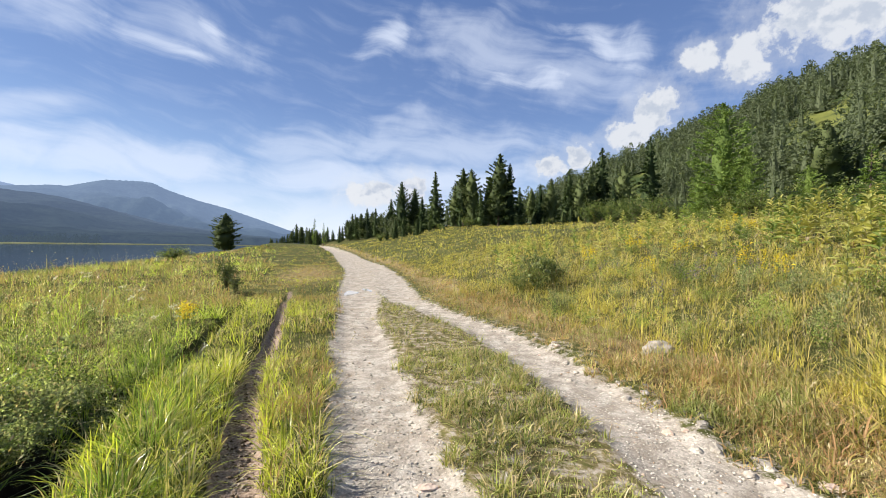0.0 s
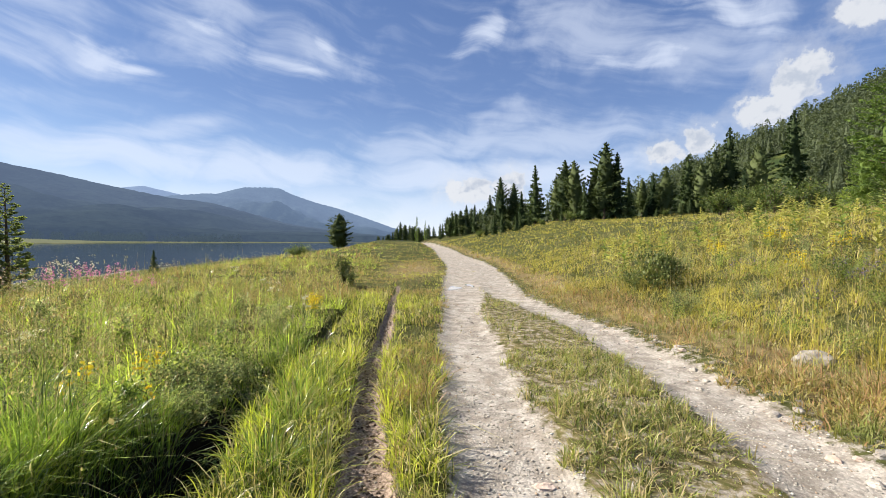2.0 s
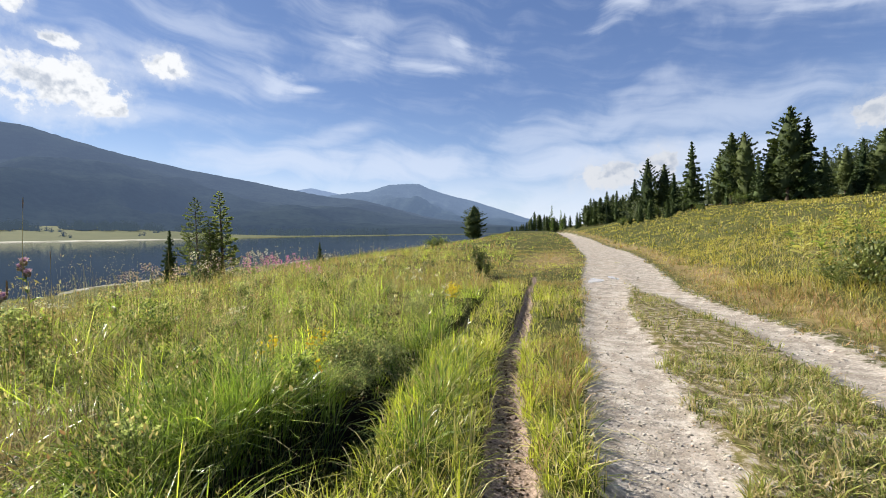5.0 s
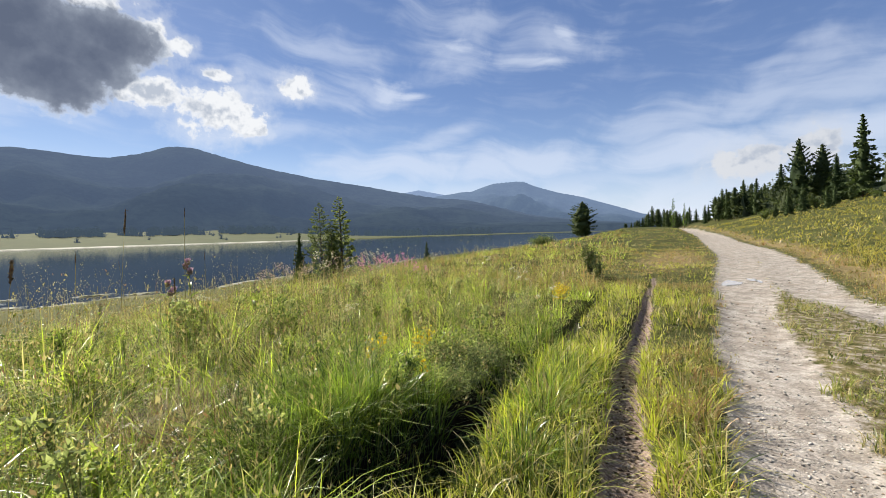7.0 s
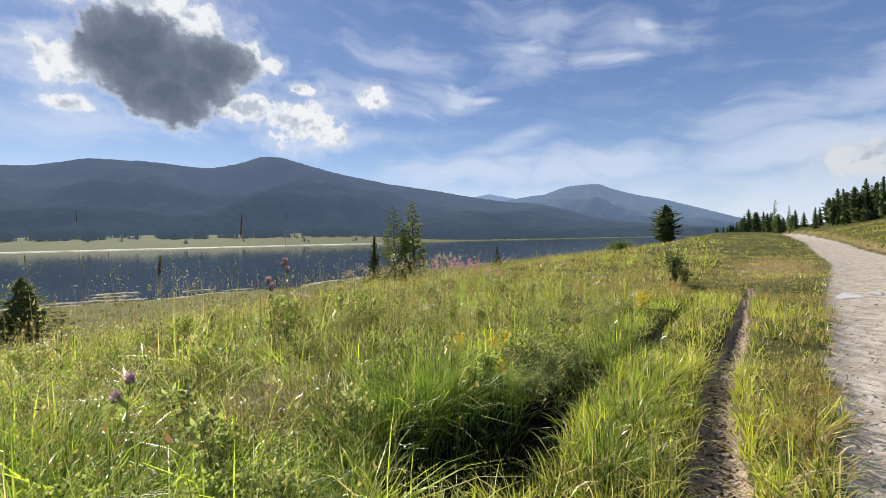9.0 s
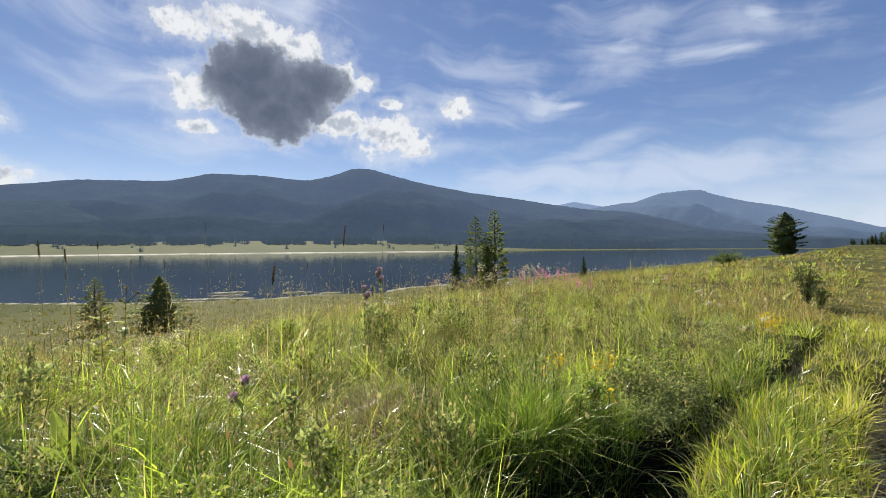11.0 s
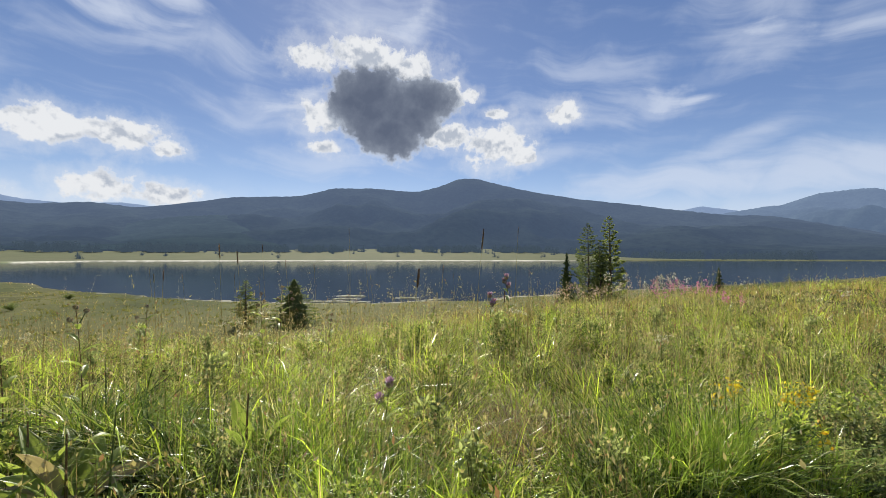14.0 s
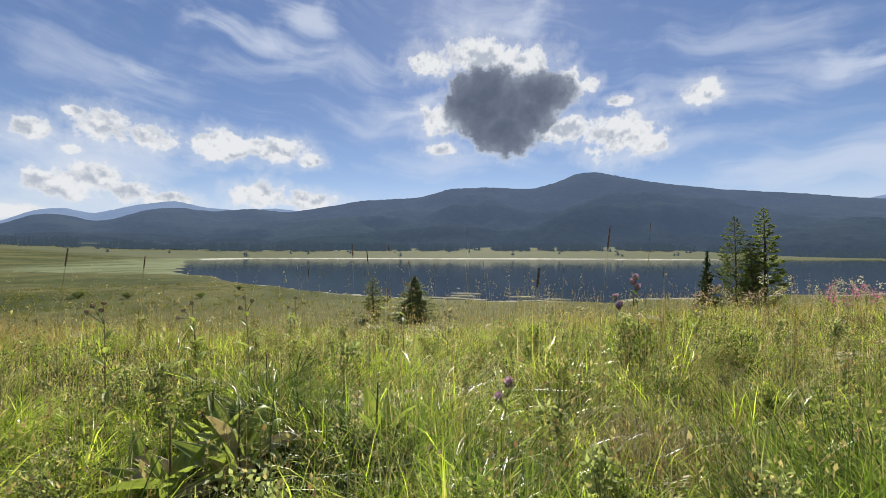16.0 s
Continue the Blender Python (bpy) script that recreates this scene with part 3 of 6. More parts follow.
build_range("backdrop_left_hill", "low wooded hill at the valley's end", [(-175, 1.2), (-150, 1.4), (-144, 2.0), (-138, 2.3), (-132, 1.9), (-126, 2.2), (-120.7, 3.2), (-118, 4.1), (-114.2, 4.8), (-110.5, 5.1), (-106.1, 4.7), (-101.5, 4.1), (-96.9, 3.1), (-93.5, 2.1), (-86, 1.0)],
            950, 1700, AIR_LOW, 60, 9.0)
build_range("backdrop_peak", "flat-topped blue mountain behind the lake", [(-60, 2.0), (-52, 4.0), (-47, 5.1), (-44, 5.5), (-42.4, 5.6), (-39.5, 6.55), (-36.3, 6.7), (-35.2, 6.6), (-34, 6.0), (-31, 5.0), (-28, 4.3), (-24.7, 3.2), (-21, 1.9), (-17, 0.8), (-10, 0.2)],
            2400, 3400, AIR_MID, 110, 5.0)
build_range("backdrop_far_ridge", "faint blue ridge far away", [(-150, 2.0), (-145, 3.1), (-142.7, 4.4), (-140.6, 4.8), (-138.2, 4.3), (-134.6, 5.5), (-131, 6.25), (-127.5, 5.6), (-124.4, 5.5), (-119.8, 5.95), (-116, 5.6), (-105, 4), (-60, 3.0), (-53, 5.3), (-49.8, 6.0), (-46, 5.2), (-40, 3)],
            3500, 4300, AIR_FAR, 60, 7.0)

# ---- helpers for things ----


def part(name, me, parent=None, label="", mat=None):
    """Links a mesh (or a bmesh) as one object, under a thing or a part."""
    if isinstance(me, bmesh.types.BMesh):
        bm, me = me, bpy.data.meshes.new(name)
        bm.to_mesh(me)
        bm.free()
    if mat:
        me.materials.append(mat)
    ob = new(name, me)
    ob.parent = parent
    if label:
        tagged(ob, label)
    return ob


def thing(name, label, category, x, y, group="", z=None, turn=0.0, size=1.0):
    ob = new(name)
    ob.empty_display_size = 0.1
    ob.matrix_world = pose(x, y, float(land(x, y)) if z is None else z, 0, 0, turn) @ Matrix.Diagonal((size, size, size, 1))
    return tagged(ob, label, category, group)


def cards(base, along, side, bend=0.25, lift=None):
    """Small leaves or needle sprays: a bent diamond each, from its base along its length."""
    n = len(base)
    drop = np.zeros((n, 3)) if lift is None else lift
    mid = base + along * 0.5
    v = np.stack([base, mid - side + drop * 0.0, base + along + drop, mid + side], 1)
    v[:, 1, 2] -= bend * np.linalg.norm(side, axis=1)
    v[:, 3, 2] -= bend * np.linalg.norm(side, axis=1)
    i = np.arange(n)[:, None] * 4
    tri = np.concatenate([i + [0, 1, 2], i + [0, 2, 3]], 1)
    return v.reshape(-1, 3), tri.reshape(-1)


def join(pieces):
    """Joins (vertices, triangle corners) pairs."""
    vs, ts, off = [], [], 0
    for v, t in pieces:
        vs.append(v)
        ts.append(np.asarray(t) + off)
        off += len(v)
    return np.concatenate(vs), np.concatenate(ts)


def tri_mesh(name, v, t, mat):
    return put_mesh(name, v, t, np.arange(len(t) // 3) * 3, [mat])


def tube(path, radii, sides=6):
    """A tapered limb through the points of path."""
    path = np.asarray(path, float)
    n = len(path)
    way = np.gradient(path, axis=0)
    way /= np.linalg.norm(way, axis=1, keepdims=True)
    ref = np.where(np.abs(way[:, 2:3]) > 0.8, [[1.0, 0, 0]], [[0, 0, 1.0]])
    u = np.cross(way, ref)
    u /= np.linalg.norm(u, axis=1, keepdims=True)
    w = np.cross(way, u)
    a = np.linspace(0, 2 * math.pi, sides, endpoint=False)
    ring = path[:, None] + np.asarray(radii)[:, None, None] * (np.cos(a)[None, :, None] * u[:, None] + np.sin(a)[None, :, None] * w[:, None])
    i = np.arange(n * sides).reshape(n, sides)
    j = np.roll(i, -1, 1)
    t = np.concatenate([np.stack([i[:-1], j[:-1], j[1:]], -1).reshape(-1, 3), np.stack([i[:-1], j[1:], i[1:]], -1).reshape(-1, 3)])
    return ring.reshape(-1, 3), t.reshape(-1)


# ---- trees ----


def conifer(kind, seed, height, radius, boughs, sprays, start=0.08, heart=None):
    """Meshes of a trunk with limbs and of a crown of needle sprays. kind: spruce, pine or larch."""
    r = np.random.default_rng(seed)
    lean = r.normal(0, 0.012, 2)
    hs = np.linspace(0, 1, 9)
    trunk = [tube(np.stack([lean[0] * height * hs ** 2, lean[1] * height * hs ** 2, height * hs * 0.98], 1), height * 0.017 * (1 - hs * 0.93), 7)]
    bases, ways, sides = [], [], []
    for k in range(boughs):
        t = start + (1 - start) * ((k + r.random()) / boughs) ** 0.92
        if kind == "spruce":
            reach = radius * (1 - t) ** 0.82 * r.uniform(0.72, 1.12) + 0.02 * height * (1 - t)
            pitch = r.uniform(-0.42, -0.12) if t < 0.7 else r.uniform(-0.1, 0.5)
        elif kind == "pine":
            reach = radius * min(1.0, 2.6 * (1 - t)) ** 0.8 * (0.55 + 0.45 * min(1, t * 3)) * r.uniform(0.6, 1.12)
            pitch = r.uniform(-0.05, 0.5)
        else:
            reach = radius * (1 - t) ** 0.62 * (0.6 + 0.4 * min(1, t * 3)) * r.uniform(0.5, 1.15)
            pitch = r.uniform(-0.15, 0.3)
        a = k * 2.399 + r.normal(0, 0.3)
        out = np.array([math.cos(a), math.sin(a), 0])
        root = np.array([lean[0] * height * t * t, lean[1] * height * t * t, height * t])
        if k % 3 == 0 and t < 0.9:
            q = np.linspace(0, 0.9, 4)[:, None]
            trunk.append(tube(root + out * reach * q + np.array([0, 0, 1]) * reach * (pitch * q + 0.12 * q * q), 0.012 * reach * (1.1 - q[:, 0]) + 0.004 * height * (1 - t) * (1 - q[:, 0]) + 0.004, 3))
        m = max(3, int(sprays / boughs * (0.35 + 1.3 * reach / radius)))
        q = np.sqrt(r.uniform(0.03, 1, m))[:, None]
        across = np.array([-out[1], out[0], 0])
        spread = r.normal(0, 0.16, (m, 1)) * reach * (1.05 - 0.55 * q)
        p = root + out * reach * q + across * spread + np.array([0, 0, 1]) * (reach * (pitch * q + 0.14 * q * q) + r.normal(0, 0.022 * height * 0.5, (m, 1)) * (1 - t))
        size = (0.062 * height * (0.45 + 0.55 * (1 - t))) * (1500 / sprays) ** 0.4 * r.uniform(0.6, 1.25, (m, 1)) * (0.85 if kind == "larch" else 1.0)
        way = out * 0.8 + across * r.normal(0, 0.55, (m, 1)) + np.array([0, 0, 1]) * r.normal(-0.22 if kind == "spruce" else 0.2, 0.35, (m, 1))
        way = way / np.linalg.norm(way, axis=1, keepdims=True) * size
        sd = np.cross(way, r.normal(0, 1, (m, 3)))
        sd = sd / (np.linalg.norm(sd, axis=1, keepdims=True) + 1e-9) * size * (0.30 if kind == "larch" else 0.27)
        bases.append(p), ways.append(way), sides.append(sd)
    if kind != "larch":
        m = max(6, sprays // 40)
        p = np.stack([np.full(m, lean[0] * height), np.full(m, lean[1] * height), height * r.uniform(0.93, 0.985, m)], 1)
        w = np.stack([r.normal(0, 0.25, m), r.normal(0, 0.25, m), np.ones(m)], 1) * 0.035 * height
        bases.append(p), ways.append(w), sides.append(np.cross(w, r.normal(0, 1, (m, 3))) * 0.12)
    b, w, s = np.concatenate(bases), np.concatenate(ways), np.concatenate(sides)
    crown = cards(b, w, s)
    if kind != "larch":
        # the shaded inner mass of the crown, ragged all round
        rings, sides_in = (13, 9) if sprays > 500 else (6, 5)
        hs = np.linspace(start, 0.96, rings)
        keep = heart or {"spruce": 0.62, "pine": 0.6}[kind]
        full = radius * ((1 - hs) ** 0.82 if kind == "spruce" else np.minimum(1, 2.6 * (1 - hs)) ** 0.8 * (0.55 + 0.45 * np.minimum(1, hs * 3)))
        v, t = tube(np.stack([lean[0] * height * hs ** 2, lean[1] * height * hs ** 2, height * hs], 1), full * keep, sides_in)
        axis = np.repeat(np.stack([lean[0] * height * hs ** 2, lean[1] * height * hs ** 2], 1), sides_in, 0)
        v[:, :2] = axis + (v[:, :2] - axis) * r.uniform(0.45, 1.15, (len(v), 1))
        v[:, 2] += r.normal(0, 0.018 * height, len(v))
        crown = join([crown, (v, t)])
    return join(trunk), crown


NEEDLES = {"spruce": SPRUCE, "pine": PINE, "larch": LARCH}
TREE_WORDS = {"spruce": "dark green spruce with drooping boughs", "pine": "full-crowned dark green stone pine", "larch": "slender light green larch"}


def tree_kind(kind, seed, height, radius, boughs, sprays, start=0.08, name=None, mat=None, heart=None):
    """One tree as a thing with a trunk and a crown, kept as the pattern for its like."""
    (tv, tt), (cv, ct) = conifer(kind, seed, height, radius, boughs, sprays, start, heart)
    trunk, crown = tri_mesh("trunk", tv, tt, BARK), tri_mesh("crown", cv, ct, mat or NEEDLES[kind])

    def plant(x, y, size=1.0, group="", label="", sink=0.05, wide=1.0):
        ob = new(name or kind + "_tree")
        ob.matrix_world = pose(x, y, float(land(x, y)) - sink, 0, 0, (x * 53 + y * 31) % 360) @ Matrix.Diagonal((size * wide, size * wide, size, 1))
        tagged(ob, label or TREE_WORDS[kind], "tree", group)
        part("trunk", trunk, ob)
        part("crown", crown, ob)
        return ob

    return plant


def polar(az, r):
    return r * math.sin(radians(az)), r * math.cos(radians(az))


def top_to_size(az, r, top, unit):
    """Scale that brings a tree of height unit, r metres off, up to the height angle top (degrees)."""
    x, y = polar(az, r)
    return (1.3 + r * math.tan(radians(top)) - float(land(x, y))) / unit


spruce_a = tree_kind("spruce", 1, 10, 2.3, 80, 2600, 0.03)
spruce_b = tree_kind("spruce", 2, 10, 1.7, 74, 2200, 0.05)
spruce_c = tree_kind("spruce", 3, 10, 2.0, 70, 2200, 0.08)
pine_a = tree_kind("pine", 4, 10, 2.2, 70, 2400, 0.14)
pine_b = tree_kind("pine", 5, 10, 2.7, 70, 2400, 0.10)
larch_b = tree_kind("larch", 7, 10, 1.6, 60, 1900, 0.10)

spruce_d = tree_kind("spruce", 9, 10, 2.2, 60, 1100, 0.05)
pine_d = tree_kind("pine", 10, 10, 2.5, 56, 1200, 0.12)

# the tall ones over the road: azimuth, distance, height angle of the top
for plant, az, r, top, wide in [(spruce_b, -1.15, 92, 10.2, 1.05), (pine_a, -5.8, 98, 8.7, 0.75), (pine_a, -4.1, 99, 7.9, 0.9), (spruce_c, -7.3, 104, 6.3, 1.1), (spruce_a, -3.0, 96, 6.8, 1.0), (pine_a, 2.7, 84, 10.7, 1.0), (pine_b, 1.7, 86, 8.6, 0.85), (pine_b, 3.9, 82, 10.6, 0.8),
                                (pine_a, 7.6, 80, 12.6, 0.95), (pine_b, 6.3, 82, 9.6, 0.7), (spruce_a, 9.0, 80, 11.3, 0.95), (spruce_c, 5.2, 78, 8.0, 1.0), (spruce_c, 10.4, 84, 8.2, 1.0), (pine_b, 12.0, 88, 8.0, 0.8), (spruce_a, 13.2, 86, 8.6, 0.9), (pine_a, 14.6, 84, 9.2, 1.0),
                                (spruce_b, 16.9, 90, 10.4, 1.2), (pine_b, 18.2, 88, 9.4, 0.8), (spruce_b, 20.9, 92, 12.9, 1.0), (pine_a, 19.6, 90, 10.6, 0.9), (spruce_a, 22.4, 84, 8.5, 0.9), (pine_b, 23.6, 86, 10.8, 0.8)]:
    x, y = polar(az, r)
    plant(x, y, top_to_size(az, r, top, 10.0), "tall conifers above the track", wide=wide)
# the wood along the track's far end
for k in range(34):
    az = -14.2 + 12.5 * (k + rng.random()) / 34
    r = rng.uniform(104, 122)
    top = np.interp(az, [-14.2, -13, -12, -10, -7, -2], [2.6, 4.0, 4.5, 5.2, 4.6, 4.2]) * rng.uniform(0.78, 1.03)
    x, y = polar(az, r)
    [spruce_d, spruce_c, pine_d, pine_d][k % 4](x, y, top_to_size(az, r, top, 10.0), "wood beside the track", wide=rng.uniform(0.8, 1.1))
for k in range(22):
    az = -23.0 + 8.0 * (k + rng.random()) / 22
    r = rng.uniform(125, 150)
    top = np.interp(az, [-23, -21.5, -20.5, -19.5, -18.5, -16.5, -15], [0.3, 1.0, 1.6, 3.0, 2.4, 2.0, 2.6]) * rng.uniform(0.75, 1.0)
    x, y = polar(az, r)
    [spruce_d, pine_d, spruce_d][k % 3](x, y, max(0.15, top_to_size(az, r, top, 10.0)), "wood beyond the track's crest", wide=rng.uniform(0.9, 1.3))
for az, r, top in [(-17.4, 120, 3.4), (-16.2, 122, 2.8)]:
    x, y = polar(az, r)
    larch_b(x, y, top_to_size(az, r, top, 10.0), "thin larches by the crest", "thin half-bare larch at the roadside", wide=0.7)
# the lone pine and those on the flats by the lake
x, y = polar(-27.95, 88)
pine_round = tree_kind("pine", 8, 10, 3.0, 110, 6000, 0.08, heart=0.82)
pine_round(x, y, top_to_size(-27.95, 88, 3.6, 10.0), label="lone round-crowned pine on the edge of the bank", wide=1.2)
OLIVE = needle_material("olive_needles", (0.075, 0.098, 0.042), (0.26, 0.29, 0.12), 0.42)
olive_a = tree_kind("larch", 14, 10, 3.0, 150, 7000, 0.02, mat=OLIVE)
olive_c = tree_kind("spruce", 16, 10, 4.2, 120, 4500, 0.0, mat=OLIVE)
olive_b = tree_kind("larch", 15, 10, 1.7, 110, 5000, 0.04, mat=OLIVE)
for plant, az, r, top, wide, words in [(olive_a, -63.0, 45, 4.4, 0.95, "young larch on the lake flat"), (olive_b, -60.4, 44, 5.2, 1.3, "thin young larch on the lake flat"), (spruce_c, -65.9, 46, 0.5, 0.8, "small dark spruce on the lake flat"),
                                       (olive_b, -61.6, 43, 1.6, 1.2, "half-hidden young larch on the lake flat"), (spruce_b, -48.9, 40, -1.2, 1.0, "small spruce top above the meadow's edge"), (olive_c, -101.9, 36, -2.9, 1.65, "small bushy dark spruce on the marshy flat")]:
    x, y = polar(az, r)
    plant(x, y, top_to_size(az, r, top, 10.0), "trees on the lake flat", words, wide=wide)
larch_big = tree_kind("pine", 12, 10, 2.5, 150, 7000, 0.02, name="larch_tree", mat=LARCH, heart=0.3)
# the tall light larch and its neighbours before the hill
for plant, az, r, top, wide in [(larch_big, 33.9, 62, 16.4, 0.95), (larch_big, 36.3, 60, 11.5, 0.85), (larch_big, 31.8, 66, 9.5, 0.85), (larch_big, 41.5, 64, 9.0, 1.0), (pine_b, 42.8, 80, 13.2, 1.1), (spruce_b, 26.5, 100, 13.8, 1.0), (larch_b, 46, 58, 10.5, 1.3), (pine_a, 50, 80, 13.0, 1.0), (larch_big, 47.5, 56, 8.5, 1.0)]:
    x, y = polar(az, r)
    plant(x, y, top_to_size(az, r, top, 10.0), "trees before the hill", "bushy light green larch below the hill" if plant is larch_big else "", wide=wide)


def skirt_tree(seed, height, radius, boughs, shape):
    """A far conifer: small ragged sprays all round a dark heart."""
    r = np.random.default_rng(seed)
    t = r.random(boughs) ** 1.1
    full = (1 - t) ** 0.75 if shape == "spruce" else np.minimum(1.0, 2.0 * (1 - t)) ** 0.75 * (0.62 + 0.38 * np.minimum(1, 2.5 * t))
    a = np.arange(boughs) * 2.399 + r.normal(0, 0.5, boughs)
    ragged = 1 + 0.22 * np.sin(a * 2 + t * 17 + seed) + r.normal(0, 0.10, boughs)
    reach = radius * full * ragged * np.sqrt(r.uniform(0.45, 1.0, boughs)) + 0.04 * radius
    base = np.stack([np.cos(a) * reach, np.sin(a) * reach, height * (0.05 + 0.90 * t)], 1)
    way = np.stack([np.cos(a), np.sin(a), np.zeros(boughs)], 1) * 0.75 + np.array([[0, 0, 0.55 if shape == "pine" else 0.15]]) + r.normal(0, 0.40, (boughs, 3))
    way = way / np.linalg.norm(way, axis=1, keepdims=True) * (height * 0.068 * (1.1 - 0.5 * t) * (240 / boughs) ** 0.4 * r.uniform(0.7, 1.3, boughs))[:, None]
    half = np.cross(way, r.normal(0, 1, (boughs, 3)))
    half = half / np.linalg.norm(half, axis=1, keepdims=True) * np.linalg.norm(way, axis=1, keepdims=True) * 0.42
    v = np.stack([base - half, base + half, base + way], 1).reshape(-1, 3)
    top = np.array([[0.06 * radius, 0, height * 0.86], [-0.05 * radius, 0.04 * radius, height * 0.86], [0, 0, height * 1.02]])
    ring = np.linspace(0, 2 * math.pi, 7)
    low = np.stack([np.cos(ring), np.sin(ring)], 1) * radius * 0.5
    heart = np.concatenate([[[*p, 0.04 * height], [*q, 0.04 * height], [0, 0, 0.84 * height]] for p, q in zip(low[:-1], low[1:])])
    v = np.concatenate([v, top, heart])
    return v, np.arange(len(v))


def far_wood(name, label, spots, boughs, wide=1.0, mat=None):
    """Many far trees, too many to count."""
    pats = [skirt_tree(s, 10, rr, boughs, k) for k, s, rr in (("spruce", 21, 2.1), ("pine", 22, 2.5), ("pine", 23, 1.9), ("pine", 24, 2.1), ("spruce", 25, 2.4))]
    vs, ts, off = [], [], 0
    for k, (x, y, h) in enumerate(spots):
        v, t = pats[k % 5]
        a = rng.uniform(0, 6.28)
        c, s = math.cos(a) * h / 10 * wide, math.sin(a) * h / 10 * wide
        vs.append(np.stack([v[:, 0] * c - v[:, 1] * s + x, v[:, 0] * s + v[:, 1] * c + y, v[:, 2] * h / 10 + float(land(x, y)) - 0.2], 1))
        ts.append(t + off)
        off += len(v)
    return tagged(new(name, tri_mesh(name, np.concatenate(vs), np.concatenate(ts), mat or HILL)), label, "forest", kind="stuff")


# a glade high on the hill
g_r = next(r for r in range(90, 420) if float(land(*polar(42.9, r))) - 1.3 > r * math.tan(radians(13.4)))
g_x, g_y = polar(42.9, g_r)
# a rock outcrop beside it and a clearing at the hill's foot
o_r = next(r for r in range(90, 420) if float(land(*polar(36.0, r))) - 1.3 > r * math.tan(radians(13.6)))
f_r = next(r for r in range(80, 420) if float(land(*polar(24.9, r))) - 1.3 > r * math.tan(radians(8.6)))
spots = []
while len(spots) < 2300:
    az, r = rng.uniform(-6, 56), 75 + 330 * rng.random() ** 0.75
    x, y = polar(az, r)
    d = (x - float(right_edge(y))) * 0.966 - (42 + 0.14 * min(max(y, 0), 400))
    glade = float(lumps(np.array(x), np.array(y), 22.0, 4.0))
    if d > 2 and not (abs(az - 42.9 - 1.2 * math.sin(r * 0.3)) < 3.0 and g_r - 24 < r < g_r + 9) and not (abs(az - 36.0) < 1.1 and o_r - 9 < r < o_r + 3) and not (abs(az - 24.9) < 1.9 and r < f_r + 8) and (glade < 0.45 or rng.random() < 0.2):
        spots.append((x, y, rng.uniform(6.5, 12.5) if d > 14 else rng.uniform(4.5, 9.0)))
near_spots = [p for p in spots if math.hypot(p[0], p[1]) < 150]
far_wood("hill_foot_wood", "dark conifers at the foot of the steep hill", near_spots, 400)
far_wood("hill_forest", "dense dark conifer forest on the steep hill", [p for p in spots if math.hypot(p[0], p[1]) >= 150], 190)
spots = []
while len(spots) < 900:
    az = rng.uniform(-150, -40)
    s = rng.random()
    r = rng.uniform(700, 900) if s < 0.14 else rng.uniform(905, 1005)
    x, y = polar(az, r)
    if float(lake_side(np.array(x), np.array(y))) > 40 and (math.sin(az * 0.9) + math.sin(az * 2.3 + r * 0.02) > 0.9 if s < 0.14 else math.sin(az * 0.7 + 1) + math.sin(az * 1.9 + r * 0.03) + rng.normal(0, 0.5) > -0.35):
        spots.append((x, y, rng.uniform(5, 10) if s < 0.14 else rng.uniform(8, 19)))
spots_b = []
while len(spots_b) < 170:
    az, r = rng.uniform(-11, 24), rng.uniform(97, 128)
    x, y = polar(az, r)
    if x > float(right_edge(y)) + 8:
        spots_b.append((x, y, rng.uniform(3.5, 7.5)))
far_wood("track_wood", "low dark conifers behind the tall ones", spots_b, 200, 1.3)
# haze before the far trees, painted in as a faint blue glow
FAR_WOOD = backdrop_material("hazy_shore_wood", (0.010, 0.015, 0.010), (0.022, 0.032, 0.044), 1.0, (500, 1000))
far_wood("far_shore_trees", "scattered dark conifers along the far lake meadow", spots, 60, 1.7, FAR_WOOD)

# ---- low woody plants ----

HERB_STEM = mottled("herb_stems", (0.10, 0.12, 0.04), (0.22, 0.22, 0.09), 30.0, 0.6)


